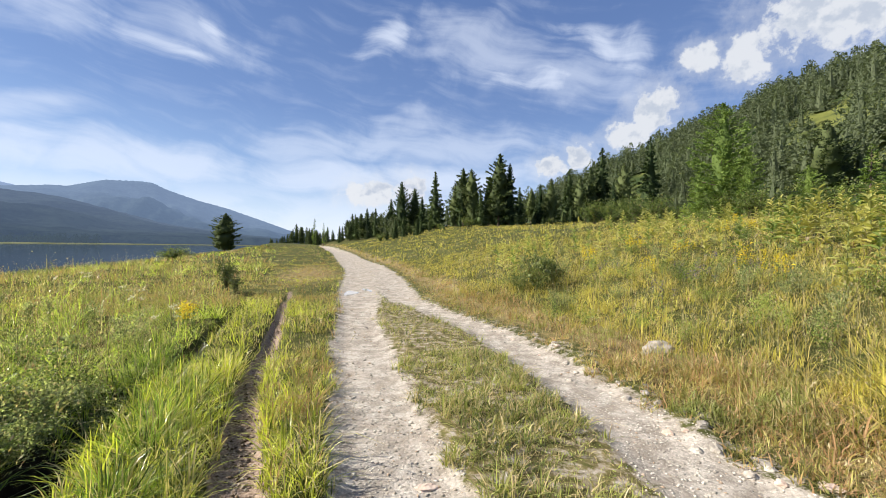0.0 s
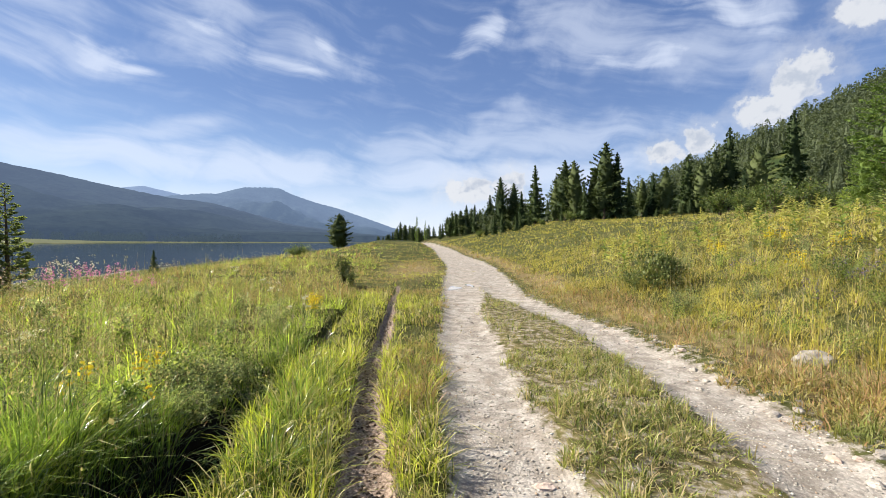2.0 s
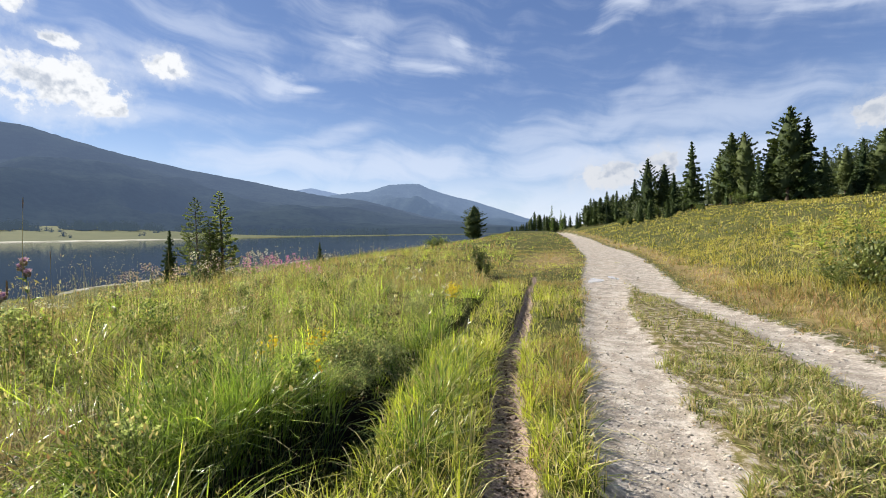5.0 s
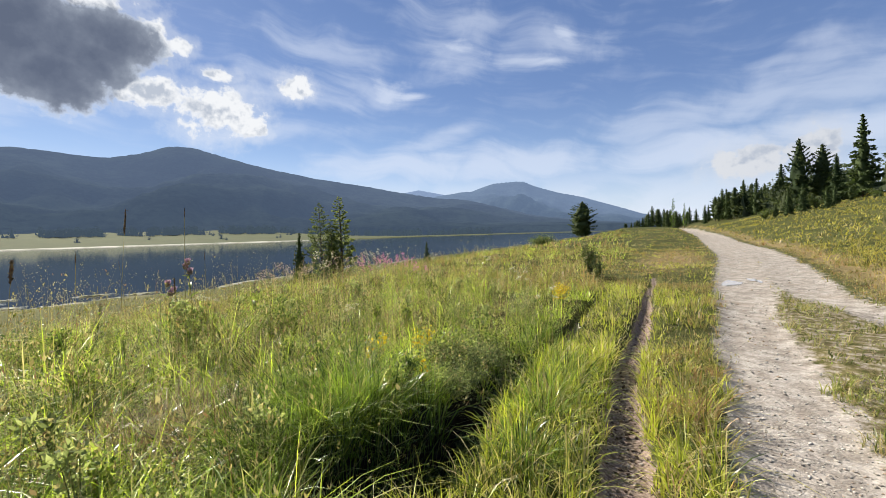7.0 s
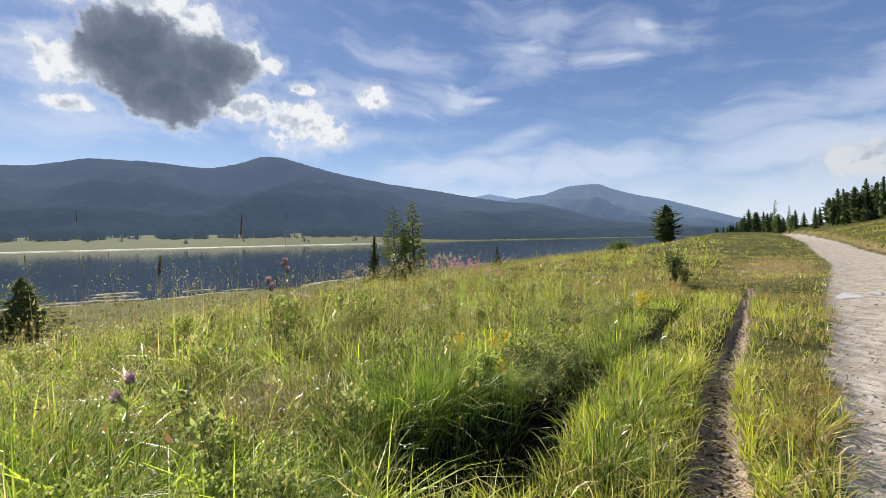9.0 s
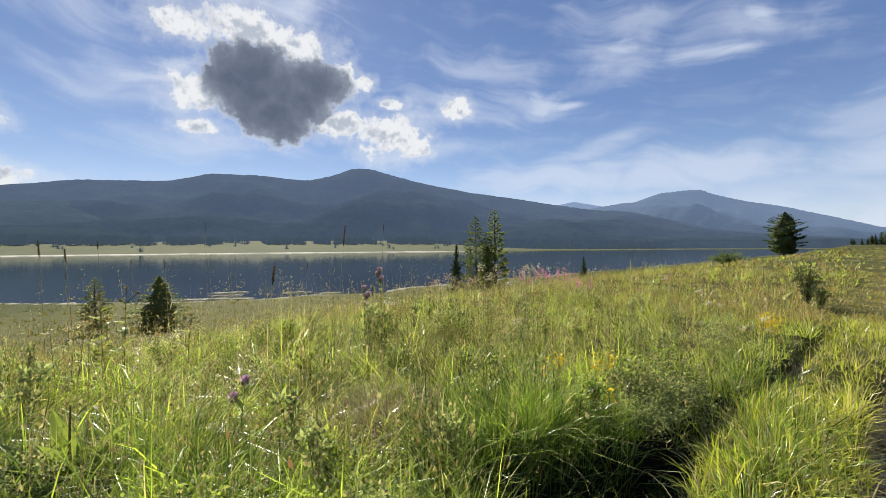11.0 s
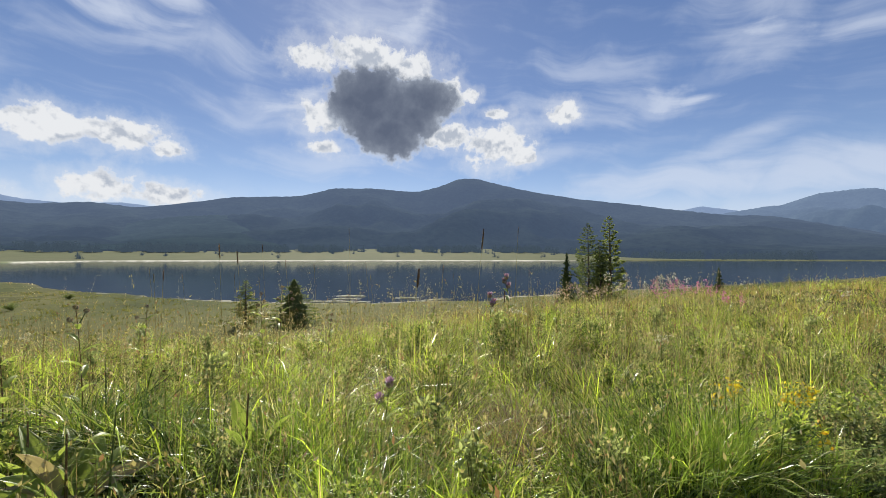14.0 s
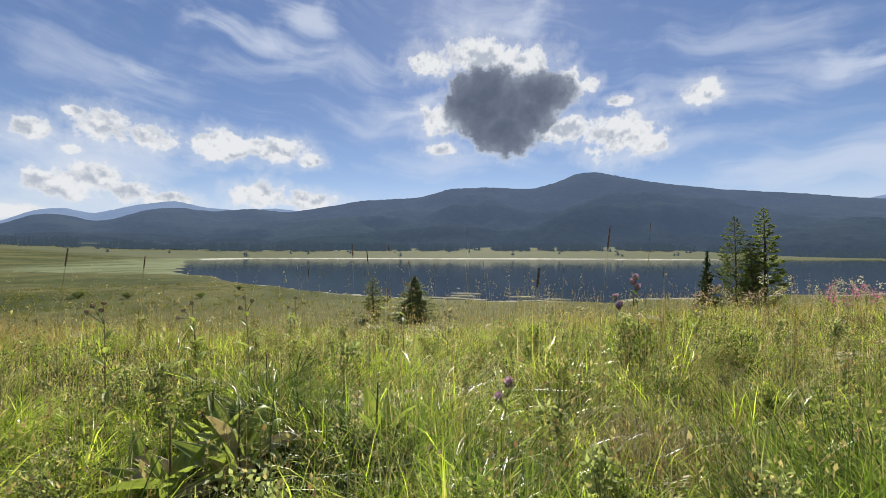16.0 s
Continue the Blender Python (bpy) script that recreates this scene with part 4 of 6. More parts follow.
def shrub_mesh(seed, height, radius, stems, leaves, leaf, mat, flat=1.0, needle=False):
    r = np.random.default_rng(seed)
    limbs, b, w, s = [], [], [], []
    for k in range(stems):
        a, out = r.uniform(0, 6.28), r.uniform(0.15, 0.95)
        tip = np.array([math.cos(a) * radius * out, math.sin(a) * radius * out, height * r.uniform(0.6, 1.0) * (1 - 0.35 * out ** 2)])
        q = np.linspace(0, 1, 5)[:, None]
        path = tip * q * np.array([1, 1, 1]) + np.array([0, 0, 1]) * height * 0.12 * np.sin(q * math.pi)
        limbs.append(tube(path, (0.012 if height > 0.8 else 0.0045) * height * (1.1 - q[:, 0]) + 0.001, 4))
        m = leaves // stems
        t = r.uniform(0.06, 1.02, (m, 1)) ** 0.8
        p = tip * t + np.array([0, 0, 1]) * height * 0.12 * np.sin(t * math.pi) + r.normal(0, 0.13 * radius, (m, 3)) * np.array([1, 1, 0.8 * flat]) * (0.4 + t)
        p[:, 2] = np.maximum(p[:, 2], 0.02)
        way = r.normal(0, 1, (m, 3)) + tip / np.linalg.norm(tip) * 0.9
        way = way / np.linalg.norm(way, axis=1, keepdims=True) * leaf * r.uniform(0.6, 1.3, (m, 1))
        sd = np.cross(way, r.normal(0, 1, (m, 3)))
        sd = sd / (np.linalg.norm(sd, axis=1, keepdims=True) + 1e-9) * leaf * (0.2 if needle else 0.33)
        b.append(p), w.append(way), s.append(sd)
    lv, lt = join(limbs)
    v, t = cards(np.concatenate(b), np.concatenate(w), np.concatenate(s))
    return tri_mesh("branchwork", lv, lt, BARK if height > 0.8 else HERB_STEM), tri_mesh("foliage", v, t, mat)


def shrub(name, label, meshes, x, y, group="", size=1.0, category="shrub", z=None, wide=1.0):
    ob = thing(name, label, category, x, y, group, z=z, turn=(x * 77 + y * 41) % 360)
    ob.matrix_world = ob.matrix_world @ Matrix.Diagonal((size * wide, size * wide, size, 1))
    tagged(part("branchwork", meshes[0], ob), kind="stuff")
    part("foliage", meshes[1], ob)
    return ob


GREY_HERB = leaf_material("wormwood_leaves", (0.11, 0.14, 0.065), (0.36, 0.40, 0.20), (0.42, 0.36, 0.22), 0.10, 0.7, 0.52, 2.0, 0.15)
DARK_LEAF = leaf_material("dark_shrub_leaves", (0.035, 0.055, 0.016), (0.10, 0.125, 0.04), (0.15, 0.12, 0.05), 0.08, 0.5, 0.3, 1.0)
willow_m = shrub_mesh(31, 2.6, 1.7, 14, 2400, 0.17, WILLOW)
willow_far = shrub_mesh(36, 3.4, 2.0, 18, 1500, 0.21, WILLOW)
dark_m = shrub_mesh(33, 0.95, 0.33, 12, 1800, 0.045, DARK_LEAF)
mound_m = shrub_mesh(34, 0.42, 0.50, 46, 6000, 0.030, GREY_HERB)

OLIVE_LEAF = leaf_material("olive_bush_leaves", (0.06, 0.085, 0.026), (0.22, 0.25, 0.08), (0.2, 0.17, 0.07), 0.06, 0.5, 0.35, 2.0)
bush_m = shrub_mesh(38, 0.62, 0.46, 9, 1500, 0.055, OLIVE_LEAF)
shrub("low_bush", "bushy olive-green shrub in the bank's grass", bush_m, 2.1, 9.1, "low bushes on the bank", 1.4, wide=0.75)
shrub("low_bush", "small bushy shrub beside a larger one", bush_m, 2.45, 9.35, "low bushes on the bank", 1.05, wide=0.8)
shrub("low_bush", "small bushy shrub beside a larger one", bush_m, 1.75, 9.4, "low bushes on the bank", 0.75)
shrub("dark_shrub", "narrow dark leafy shrub at the meadow's edge", dark_m, -5.45, 10.4, size=1.0)
shrub("dark_shrub", "thin dark shrub beside its larger neighbour", dark_m, -5.0, 9.9, size=0.6)
for px, py, k in [(-2.74, 2.6, 0.76), (-2.52, 2.38, 0.58), (-2.78, 3.0, 0.55)]:
    shrub("wormwood_bush", "rounded greyish herb mound over the ditch", mound_m, px, py, "grey herb mounds", k, "herb")
x, y = polar(-107.5, 36)
olive_b(x, y, top_to_size(-107.5, 36, -2.9, 10.0), label="loose grey-green young larch on the marshy flat", wide=2.0)
x, y = polar(-33.2, 58)
shrub("willow_bush", "round light green willow bush on the bank", willow_m, x, y, size=(1.3 - 58 * math.tan(radians(0.7)) - float(land(x, y))) / 2.4, wide=1.6, category="bush")
for az, r, k in [(-135, 66, 0.32), (-139, 70, 0.36), (-128, 62, 0.30), (-124, 75, 0.3)]:
    x, y = polar(az, r)
    shrub("marsh_bush", "low dark bush on the marshy flat", willow_m, x, y, "bushes on the flat", k, "bush", wide=1.5)
for k in range(24):
    az = 19 + 36 * (k + rng.random()) / 24
    r = rng.uniform(44, 72)
    x, y = polar(az, r)
    shrub("willow_bush", "tall light green willow bush below the hill", willow_far, x, y, "willows below the hill", rng.uniform(0.45, 1.15), "bush", wide=rng.uniform(0.9, 1.3))
for k in range(34):
    az = -9 + 33 * (k + rng.random()) / 34
    r = rng.uniform(74, 86)
    x, y = polar(az, r)
    if k % 4 == 0:
        shrub("willow_bush", "low green willow bush before the conifers", willow_far, x, y, "willows before the conifers", rng.uniform(0.35, 0.7), "bush", wide=rng.uniform(0.9, 1.6))
    else:
        [spruce_d, pine_d, spruce_c][k % 3](x, y, rng.uniform(0.14, 0.42), "young conifers before the wood", "young conifer at the edge of the wood", wide=rng.uniform(1.0, 1.4))

# ---- grass ----
HERB = leaf_material("herb_leaves", (0.06, 0.10, 0.026), (0.36, 0.43, 0.11), (0.42, 0.36, 0.15), 0.07, 0.5, 0.45, 1.3, 0.25)
MEADOW = leaf_material("meadow_grass_blades", (0.034, 0.060, 0.012), (0.54, 0.66, 0.10), (0.58, 0.52, 0.28), 0.13, 0.28, 0.48, 0.9, patches=(((0.42, 0.36, 0.17), 0.64), ((0.11, 0.19, 0.05), 0.57)))
BANK = leaf_material("lush_grass_blades", (0.052, 0.078, 0.016), (0.58, 0.62, 0.09), (0.50, 0.42, 0.22), 0.26, 0.34, 0.40, 0.8, patches=(((0.34, 0.29, 0.13), 0.56), ((0.13, 0.22, 0.05), 0.66)))
MEDIAN = leaf_material("trodden_grass_blades", (0.08, 0.105, 0.026), (0.34, 0.36, 0.095), (0.42, 0.34, 0.18), 0.38, 0.4, 0.3, 1.5)
VERGE = leaf_material("dry_grass_blades", (0.12, 0.125, 0.032), (0.44, 0.39, 0.125), (0.42, 0.26, 0.14), 0.38, 0.4, 0.32, 1.2, patches=(((0.22, 0.27, 0.07), 0.55),))
SLOPE = leaf_material("slope_grass_blades", (0.080, 0.085, 0.018), (0.60, 0.53, 0.105), (0.48, 0.38, 0.14), 0.28, 0.42, 0.36, 0.5, patches=(((0.44, 0.34, 0.12), 0.60), ((0.16, 0.22, 0.05), 0.58)))
FLAT = leaf_material("marsh_grass_blades", (0.060, 0.072, 0.017), (0.185, 0.19, 0.05), (0.24, 0.20, 0.07), 0.15, 0.85, 0.4, 0.15, 0.05)
STRAW = leaf_material("seed_stalks", (0.20, 0.17, 0.075), (0.50, 0.43, 0.25), (0.26, 0.15, 0.09), 0.15, 0.55, 0.35, 0.7)


def zones(x, y):
    """Which sward grows at a place: 0 none, 1 meadow, 2 bank, 3 median, 4 verge, 5 slope, 6 flat; and how tall it is."""
    left, right = np.interp(y, LEFT_TRACK[0], LEFT_TRACK[1]), np.interp(y, RIGHT_TRACK[0], RIGHT_TRACK[1])
    rut = np.interp(y, RUT[0], RUT[1])
    ditch = np.interp(y, DITCH[0], DITCH[1])
    d = (x - right_edge(y)) * 0.966
    e = np.interp(y, BROW[0], BROW[1]) - x
    kind, h = np.ones(x.shape, int), np.full(x.shape, 0.40)
    tuss = 0.5 + 0.75 * lumps(x, y, 0.33, 3.0) + 0.25 * lumps(x, y, 2.3, 5.0)
    h = 0.17 + 0.36 * np.clip(tuss, 0, 1.3)
    near = (y > 0.8) & (y < 10.5)
    m = near & (x > ditch - 0.05) & (x < rut)
    kind[m], h[m] = 2, 0.15 + 0.16 * np.clip(tuss[m], 0, 1.2)
    m = (x > np.where(y < 12, rut, left - 0.5)) & (x < left)
    kind[m], h[m] = np.where(lumps(x[m], y[m], 0.09, 4.0) + 0.8 * lumps(x[m], y[m], 0.5, 2.0) + 1.1 * (x[m] - 0.5 * (rut + left)[m]) > -0.05, 4, 2), 0.11 + 0.17 * np.clip(tuss[m], 0, 1.2)
    far = (y > 9) & (x <= left) & (x > left - 2.0 - 0.12 * y)
    kind[far], h[far] = np.where(lumps(x[far], y[far], 3.0, 1.0) + 0.7 * lumps(x[far], y[far], 0.37, 5.0) > -0.3, 4, 2), 0.13 + 0.05 * lumps(x[far], y[far], 0.29, 2.0)
    m = (x > left) & (x < right)
    kind[m], h[m] = 3, 0.05 + 0.11 * np.clip(tuss[m], 0, 1)
    m = (d > -0.3) & (x > right)
    kind[m] = np.where(d[m] < 1.3 + 0.7 * lumps(x[m], y[m], 1.2, 2.0), 4, 5)
    h[m] = np.where(kind[m] == 4, (0.09 + 0.15 * smooth(d[m], 0, 1.3)) * (0.75 + 0.6 * np.clip(tuss[m], 0, 1.1)), 0.20 + 0.22 * np.clip(tuss[m], 0, 1.1))
    m = (kind == 1) & (np.hypot(x, y) > 8.5) & (lumps(x, y, 0.13, 4.0) + 0.5 * lumps(x, y, 2.1, 1.0) > -0.1)
    kind[m] = 4
    m = e > 16
    kind[m], h[m] = 6, 0.10 + 0.26 * np.clip(0.4 + 0.8 * lumps(x[m], y[m], 1.7, 2.0), 0, 1)
    tracks = np.maximum(strip(LEFT_TRACK, x, y), strip(RIGHT_TRACK, x, y)) + 0.35 * lumps(x, y, 0.25, 7.0)
    kind[(tracks > 0.02) & (y > -8)] = 0
    kind[strip(RUT, x, y) + 0.35 * lumps(x, y, 0.2, 1.0) > 0.0] = 0
    kind[strip(DITCH, x, y) > np.where(y > 3.6, 0.75, np.where(y > 2.7, 0.15, -0.12))] = 0
    kind[lake_side(x, y) < 1.5] = 0
    thin = (kind == 3) & (lumps(x, y, 0.45, 2.2) < -0.2)
    h[thin] *= 0.4
    kind[np.hypot(x + 2.72, y + 1.62) < 0.30] = 0
    kind[np.hypot(x + 3.2, y + 0.95) < 0.18] = 0
    kind[np.hypot(x + 3.25, (y - 0.62) * 0.8) < 0.24] = 0
    kind[d > 48 + 0.14 * np.clip(y, 0, 400)] = 0
    return kind, h


def scatter(r0, r1, count, lo=-150.0, hi=53.0):
    a = np.radians(rng.uniform(lo, hi, count))
    r = np.sqrt(rng.uniform(r0 * r0, r1 * r1, count))
    return r * np.sin(a), r * np.cos(a)


def blades(x, y, h, w, lean, turn, levels, z=None):
    """Grass blades: tapered strips that bow over. Returns vertices, loops and face starts."""
    n = len(x)
    z = land(x, y) - 0.015 if z is None else z
    face = rng.uniform(0, math.pi, n)
    sx, sy = np.cos(face) * w * 0.5, np.sin(face) * w * 0.5
    lx, ly = np.cos(turn) * lean * h, np.sin(turn) * lean * h
    rows = []
    for t in levels:
        k = 1.0 - 0.55 * t
        cx, cy, cz = x + lx * t * t, y + ly * t * t, z + h * (t - 0.32 * lean * t * t)
        rows += [np.stack([cx - sx * k, cy - sy * k, cz], 1), np.stack([cx + sx * k, cy + sy * k, cz], 1)]
    rows.append(np.stack([x + lx, y + ly, z + h * (1 - 0.38 * lean)], 1))
    v = np.stack(rows, 1)
    m = v.shape[1]
    loops, starts, at = [], [], 0
    for k in range(len(levels) - 1):
        loops += [2 * k, 2 * k + 1, 2 * k + 3, 2 * k + 2]
        starts.append(at)
        at += 4
    loops += [m - 3, m - 2, m - 1]
    starts.append(at)
    at += 3
    base = np.arange(n)[:, None]
    return v.reshape(-1, 3), (base * m + np.array(loops)).ravel(), (base * at + np.array(starts)).ravel()


def sward(name, label, pieces, mat):
    vs, ls, ss, vo, lo = [], [], [], 0, 0
    for v, l, s in pieces:
        vs.append(v), ls.append(l + vo), ss.append(s + lo)
        vo, lo = vo + len(v), lo + len(l)
    return tagged(new(name, put_mesh(name, np.concatenate(vs), np.concatenate(ls), np.concatenate(ss), [mat])), label, "grass", kind="stuff")


def build_grass():
    kinds = {1: [], 2: [], 3: [], 4: [], 5: [], 6: []}
    for r0, r1, tufts, per, w0, w1, spread, levels, grow, span in [(0.9, 2.5, 1900, 18, 0.004, 0.0105, 0.045, (0, 0.4, 0.75), 1.0, None), (0.7, 8.5, 4200, 8, 0.008, 0.016, 0.08, (0, 0.5), 1.0, (53.0, 210.0)), (2.5, 5, 7800, 14, 0.0048, 0.0125, 0.045, (0, 0.4, 0.75), 1.0, None), (5, 11, 11800, 12, 0.0055, 0.012, 0.06, (0, 0.5), 1.0, None),
                                                           (11, 27, 16500, 8, 0.011, 0.024, 0.12, (0, 0.5), 1.0, None), (27, 95, 12000, 6, 0.05, 0.11, 0.4, (0, 0.5), 1.1, None)]:
        tx, ty = scatter(r0, r1, tufts, *((-150.0, 53.0) if span is None else span))
        kind, h = zones(tx, ty)
        clump = lumps(tx, ty, 0.21, 8.0) + 0.7 * lumps(tx, ty, 0.55, 1.0) + rng.normal(0, 0.25, tufts)
        kind[((kind == 1) | (kind == 5)) & (clump < -0.35) & (np.hypot(tx, ty) < 14)] = 0
        h = np.where((kind == 1) | (kind == 5), h * (0.85 + 0.35 * np.clip(clump, -0.6, 0.8)), h)
        for k in kinds:
            m = np.flatnonzero(kind == k)
            if not len(m):
                continue
            i = np.repeat(m, per)
            a = rng.uniform(0, 2 * math.pi, len(i))
            q = np.abs(rng.normal(0, 1, len(i)))
            x, y = tx[i] + np.cos(a) * q * spread, ty[i] + np.sin(a) * q * spread
            again, _ = zones(x, y)
            keep = again != 0
            x, y, a, i = x[keep], y[keep], a[keep], i[keep]
            tall = h[i] * (0.55 + 0.75 * rng.random(tufts)[i]) * rng.uniform(0.35, 1.2, len(i)) * grow
            lean = np.clip(rng.normal(0.95 if k == 1 else 0.75, 0.45, len(i)), 0.03, 1.7)
            kinds[k].append(blades(x, y, tall, rng.uniform(w0, w1, len(i)), lean, a + rng.normal(0.3, 0.6, len(i)), levels))
    for k, name, label, mat in [(1, "meadow_grass", "tall tangled green meadow grass", MEADOW), (2, "bank_grass", "lush bright green grass beside the ruts", BANK), (3, "median_grass", "short trodden grass between the wheel tracks", MEDIAN),
                                (4, "verge_grass", "dry reddish grass on the track's verge", VERGE), (5, "slope_grass", "yellow-green grass on the rising bank", SLOPE), (6, "marsh_grass", "short olive grass on the lake flat", FLAT)]:
        sward(name, label, kinds[k], mat)


def build_stalks():
    """Thin straw stalks with seed heads, and herb leaves among the grass."""
    pieces, hb, hw, hs = [], [], [], []
    for r0, r1, count, w in [(1.6, 6, 9000, 0.0020), (6, 14, 8000, 0.0045), (14, 34, 6000, 0.011)]:
        x, y = scatter(r0, r1, count)
        kind, h = zones(x, y)
        m = (kind == 1) | (kind == 5) | ((kind == 4) & (rng.random(count) < 0.5))
        x, y = x[m], y[m]
        tall = (h[m] + 0.12) * rng.uniform(0.9, 1.55, len(x))
        lean, turn = np.clip(rng.normal(0.18, 0.14, len(x)), 0, 0.6), rng.uniform(0, 6.28, len(x))
        lean = np.where(rng.random(len(x)) < 0.28, rng.uniform(0.6, 1.5, len(x)), lean)
        pieces.append(blades(x, y, tall, np.full(len(x), w), lean, turn, (0, 0.5)))
        tip = np.stack([x + np.cos(turn) * lean * tall, y + np.sin(turn) * lean * tall, land(x, y) + tall * (1 - 0.38 * lean)], 1)
        for k in range(5 if r0 < 14 else 2):
            p = tip + rng.normal(0, 0.006 + w * 0.5, tip.shape) - np.array([0, 0, 1]) * rng.uniform(0, 0.09, (len(x), 1))
            way = rng.normal(0, 1, tip.shape) * 0.5 + np.array([0, 0, 1])
            way *= 0.016 + w
            hb.append(p), hw.append(way), hs.append(np.cross(way, rng.normal(0, 1, tip.shape)) * 0.10)
    v, t = cards(np.concatenate(hb), np.concatenate(hw), np.concatenate(hs))
    pieces.append((v, t, np.arange(len(t) // 3) * 3))
    sward("seed_stalks", "thin straw-coloured grass stalks with seed heads", pieces, STRAW)
    herb_mass("herb_leaves", "small green herb leaves among the meadow grass", HERB, [(1.5, 5, 46000, 0.017), (5, 13, 44000, 0.030), (13, 40, 18000, 0.07)], 9.0, 0.0, 0.24)
    herb_mass("grey_herb_leaves", "patches of fine grey-green herb leaves in the meadow", GREY_HERB, [(1.8, 5, 42000, 0.014), (5, 13, 36000, 0.024), (13, 30, 9000, 0.055)], 3.0, 0.22, 0.16)


def herb_mass(name, label, mat, rings, seed, low, slim):
    """Patches of small leaves between the blades, too many to count."""
    b, w, s = [], [], []
    for r0, r1, count, size in rings:
        x, y = scatter(r0, r1, count)
        kind, h = zones(x, y)
        patch = 0.6 * lumps(x, y, 0.5, seed) + 0.6 * lumps(x, y, 0.23, seed + 1)
        m = ((kind == 1) | (kind == 5)) & (patch > low) | ((kind == 3) & (rng.random(count) < 0.25) & (slim > 0.2))
        x, y, h = x[m], y[m], h[m]
        p = np.stack([x, y, land(x, y) + h * rng.uniform(0.25, 1.05, len(x))], 1)
        way = rng.normal(0, 1, p.shape) * np.array([1, 1, 0.5])
        way = way / np.linalg.norm(way, axis=1, keepdims=True) * size * rng.uniform(0.5, 1.3, (len(x), 1))
        sd = np.cross(way, np.array([0, 0, 1.0]) + rng.normal(0, 0.4, p.shape))
        sd = sd / np.linalg.norm(sd, axis=1, keepdims=True) * size * slim
        b.append(p), w.append(way), s.append(sd)
    v, t = cards(np.concatenate(b), np.concatenate(w), np.concatenate(s))
    tagged(new(name, tri_mesh(name, v, t, mat)), label, "herbs", kind="stuff")


build_grass()
build_stalks()

# bushy herbs that stand among the grass
herb_shapes = [("grey_herb", "bushy grey-green herb among the grass", shrub_mesh(41, 0.42, 0.22, 9, 700, 0.021, GREY_HERB)), ("leafy_herb", "loose leafy green herb among the grass", shrub_mesh(42, 0.40, 0.26, 8, 560, 0.025, HERB)),
               ("meadow_herb", "spreading green herb among the grass", shrub_mesh(43, 0.34, 0.30, 10, 620, 0.022, HERB)), ("feathery_herb", "feathery pale green herb among the grass", shrub_mesh(44, 0.55, 0.18, 7, 420, 0.024, GREY_HERB))]
stalk_shapes = [shrub_mesh(51, 0.62, 0.15, 6, 420, 0.048, HERB, needle=True), shrub_mesh(52, 0.50, 0.22, 8, 460, 0.044, HERB, needle=True), shrub_mesh(53, 0.70, 0.12, 4, 240, 0.060, GREY_HERB, needle=True)]
spots = [(-76.6, 5.3), (-77.9, 5.5), (-79.0, 5.4), (-75.4, 5.6), (-78.4, 5.0), (-73.0, 6.2), (-70.5, 6.6)] + [(rng.uniform(-144, -40), 2.4 + 6.0 * rng.random() ** 1.2) for k in range(60)]
for k, (az, r) in enumerate(spots):
    x, y = polar(az, r)
    if zones(np.array([x]), np.array([y]))[0][0] == 1 and math.hypot(x + 2.72, y + 1.7) > 0.6:
        shrub("leafy_herb", "tall leafy herb with narrow bright green leaves" if k % 3 != 2 else "tall slim grey-green herb in the meadow", stalk_shapes[k % 3], x, y, "leafy herbs in the meadow", rng.uniform(0.65, 1.0) * (1.2 if k < 7 else 1.0), "herb")
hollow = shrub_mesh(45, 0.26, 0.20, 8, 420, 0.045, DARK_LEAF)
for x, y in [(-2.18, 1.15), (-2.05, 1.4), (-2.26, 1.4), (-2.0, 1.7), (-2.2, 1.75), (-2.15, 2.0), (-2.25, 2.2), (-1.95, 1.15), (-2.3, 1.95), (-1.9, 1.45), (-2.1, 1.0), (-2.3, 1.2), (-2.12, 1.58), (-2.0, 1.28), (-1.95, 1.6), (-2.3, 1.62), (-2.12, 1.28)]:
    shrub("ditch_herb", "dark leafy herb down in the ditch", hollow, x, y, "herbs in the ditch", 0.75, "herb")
count = 0
while count < 165:
    az, r = (rng.uniform(-146, -32), 2.0 + 7.5 * rng.random() ** 1.3) if count < 105 else (rng.uniform(8, 50), rng.uniform(5.5, 15))
    x, y = polar(az, r)
    kind, h = zones(np.array([x]), np.array([y]))
    if kind[0] in (1, 5) and math.hypot(x + 2.6, y + 1.65) > 0.6:
        name, label, meshes = herb_shapes[count % 4]
        shrub(name, label, meshes, x, y, "bushy herbs in the meadow" if count < 105 else "bushy herbs on the bank", rng.uniform(0.7, 1.15), "herb")
        count += 1


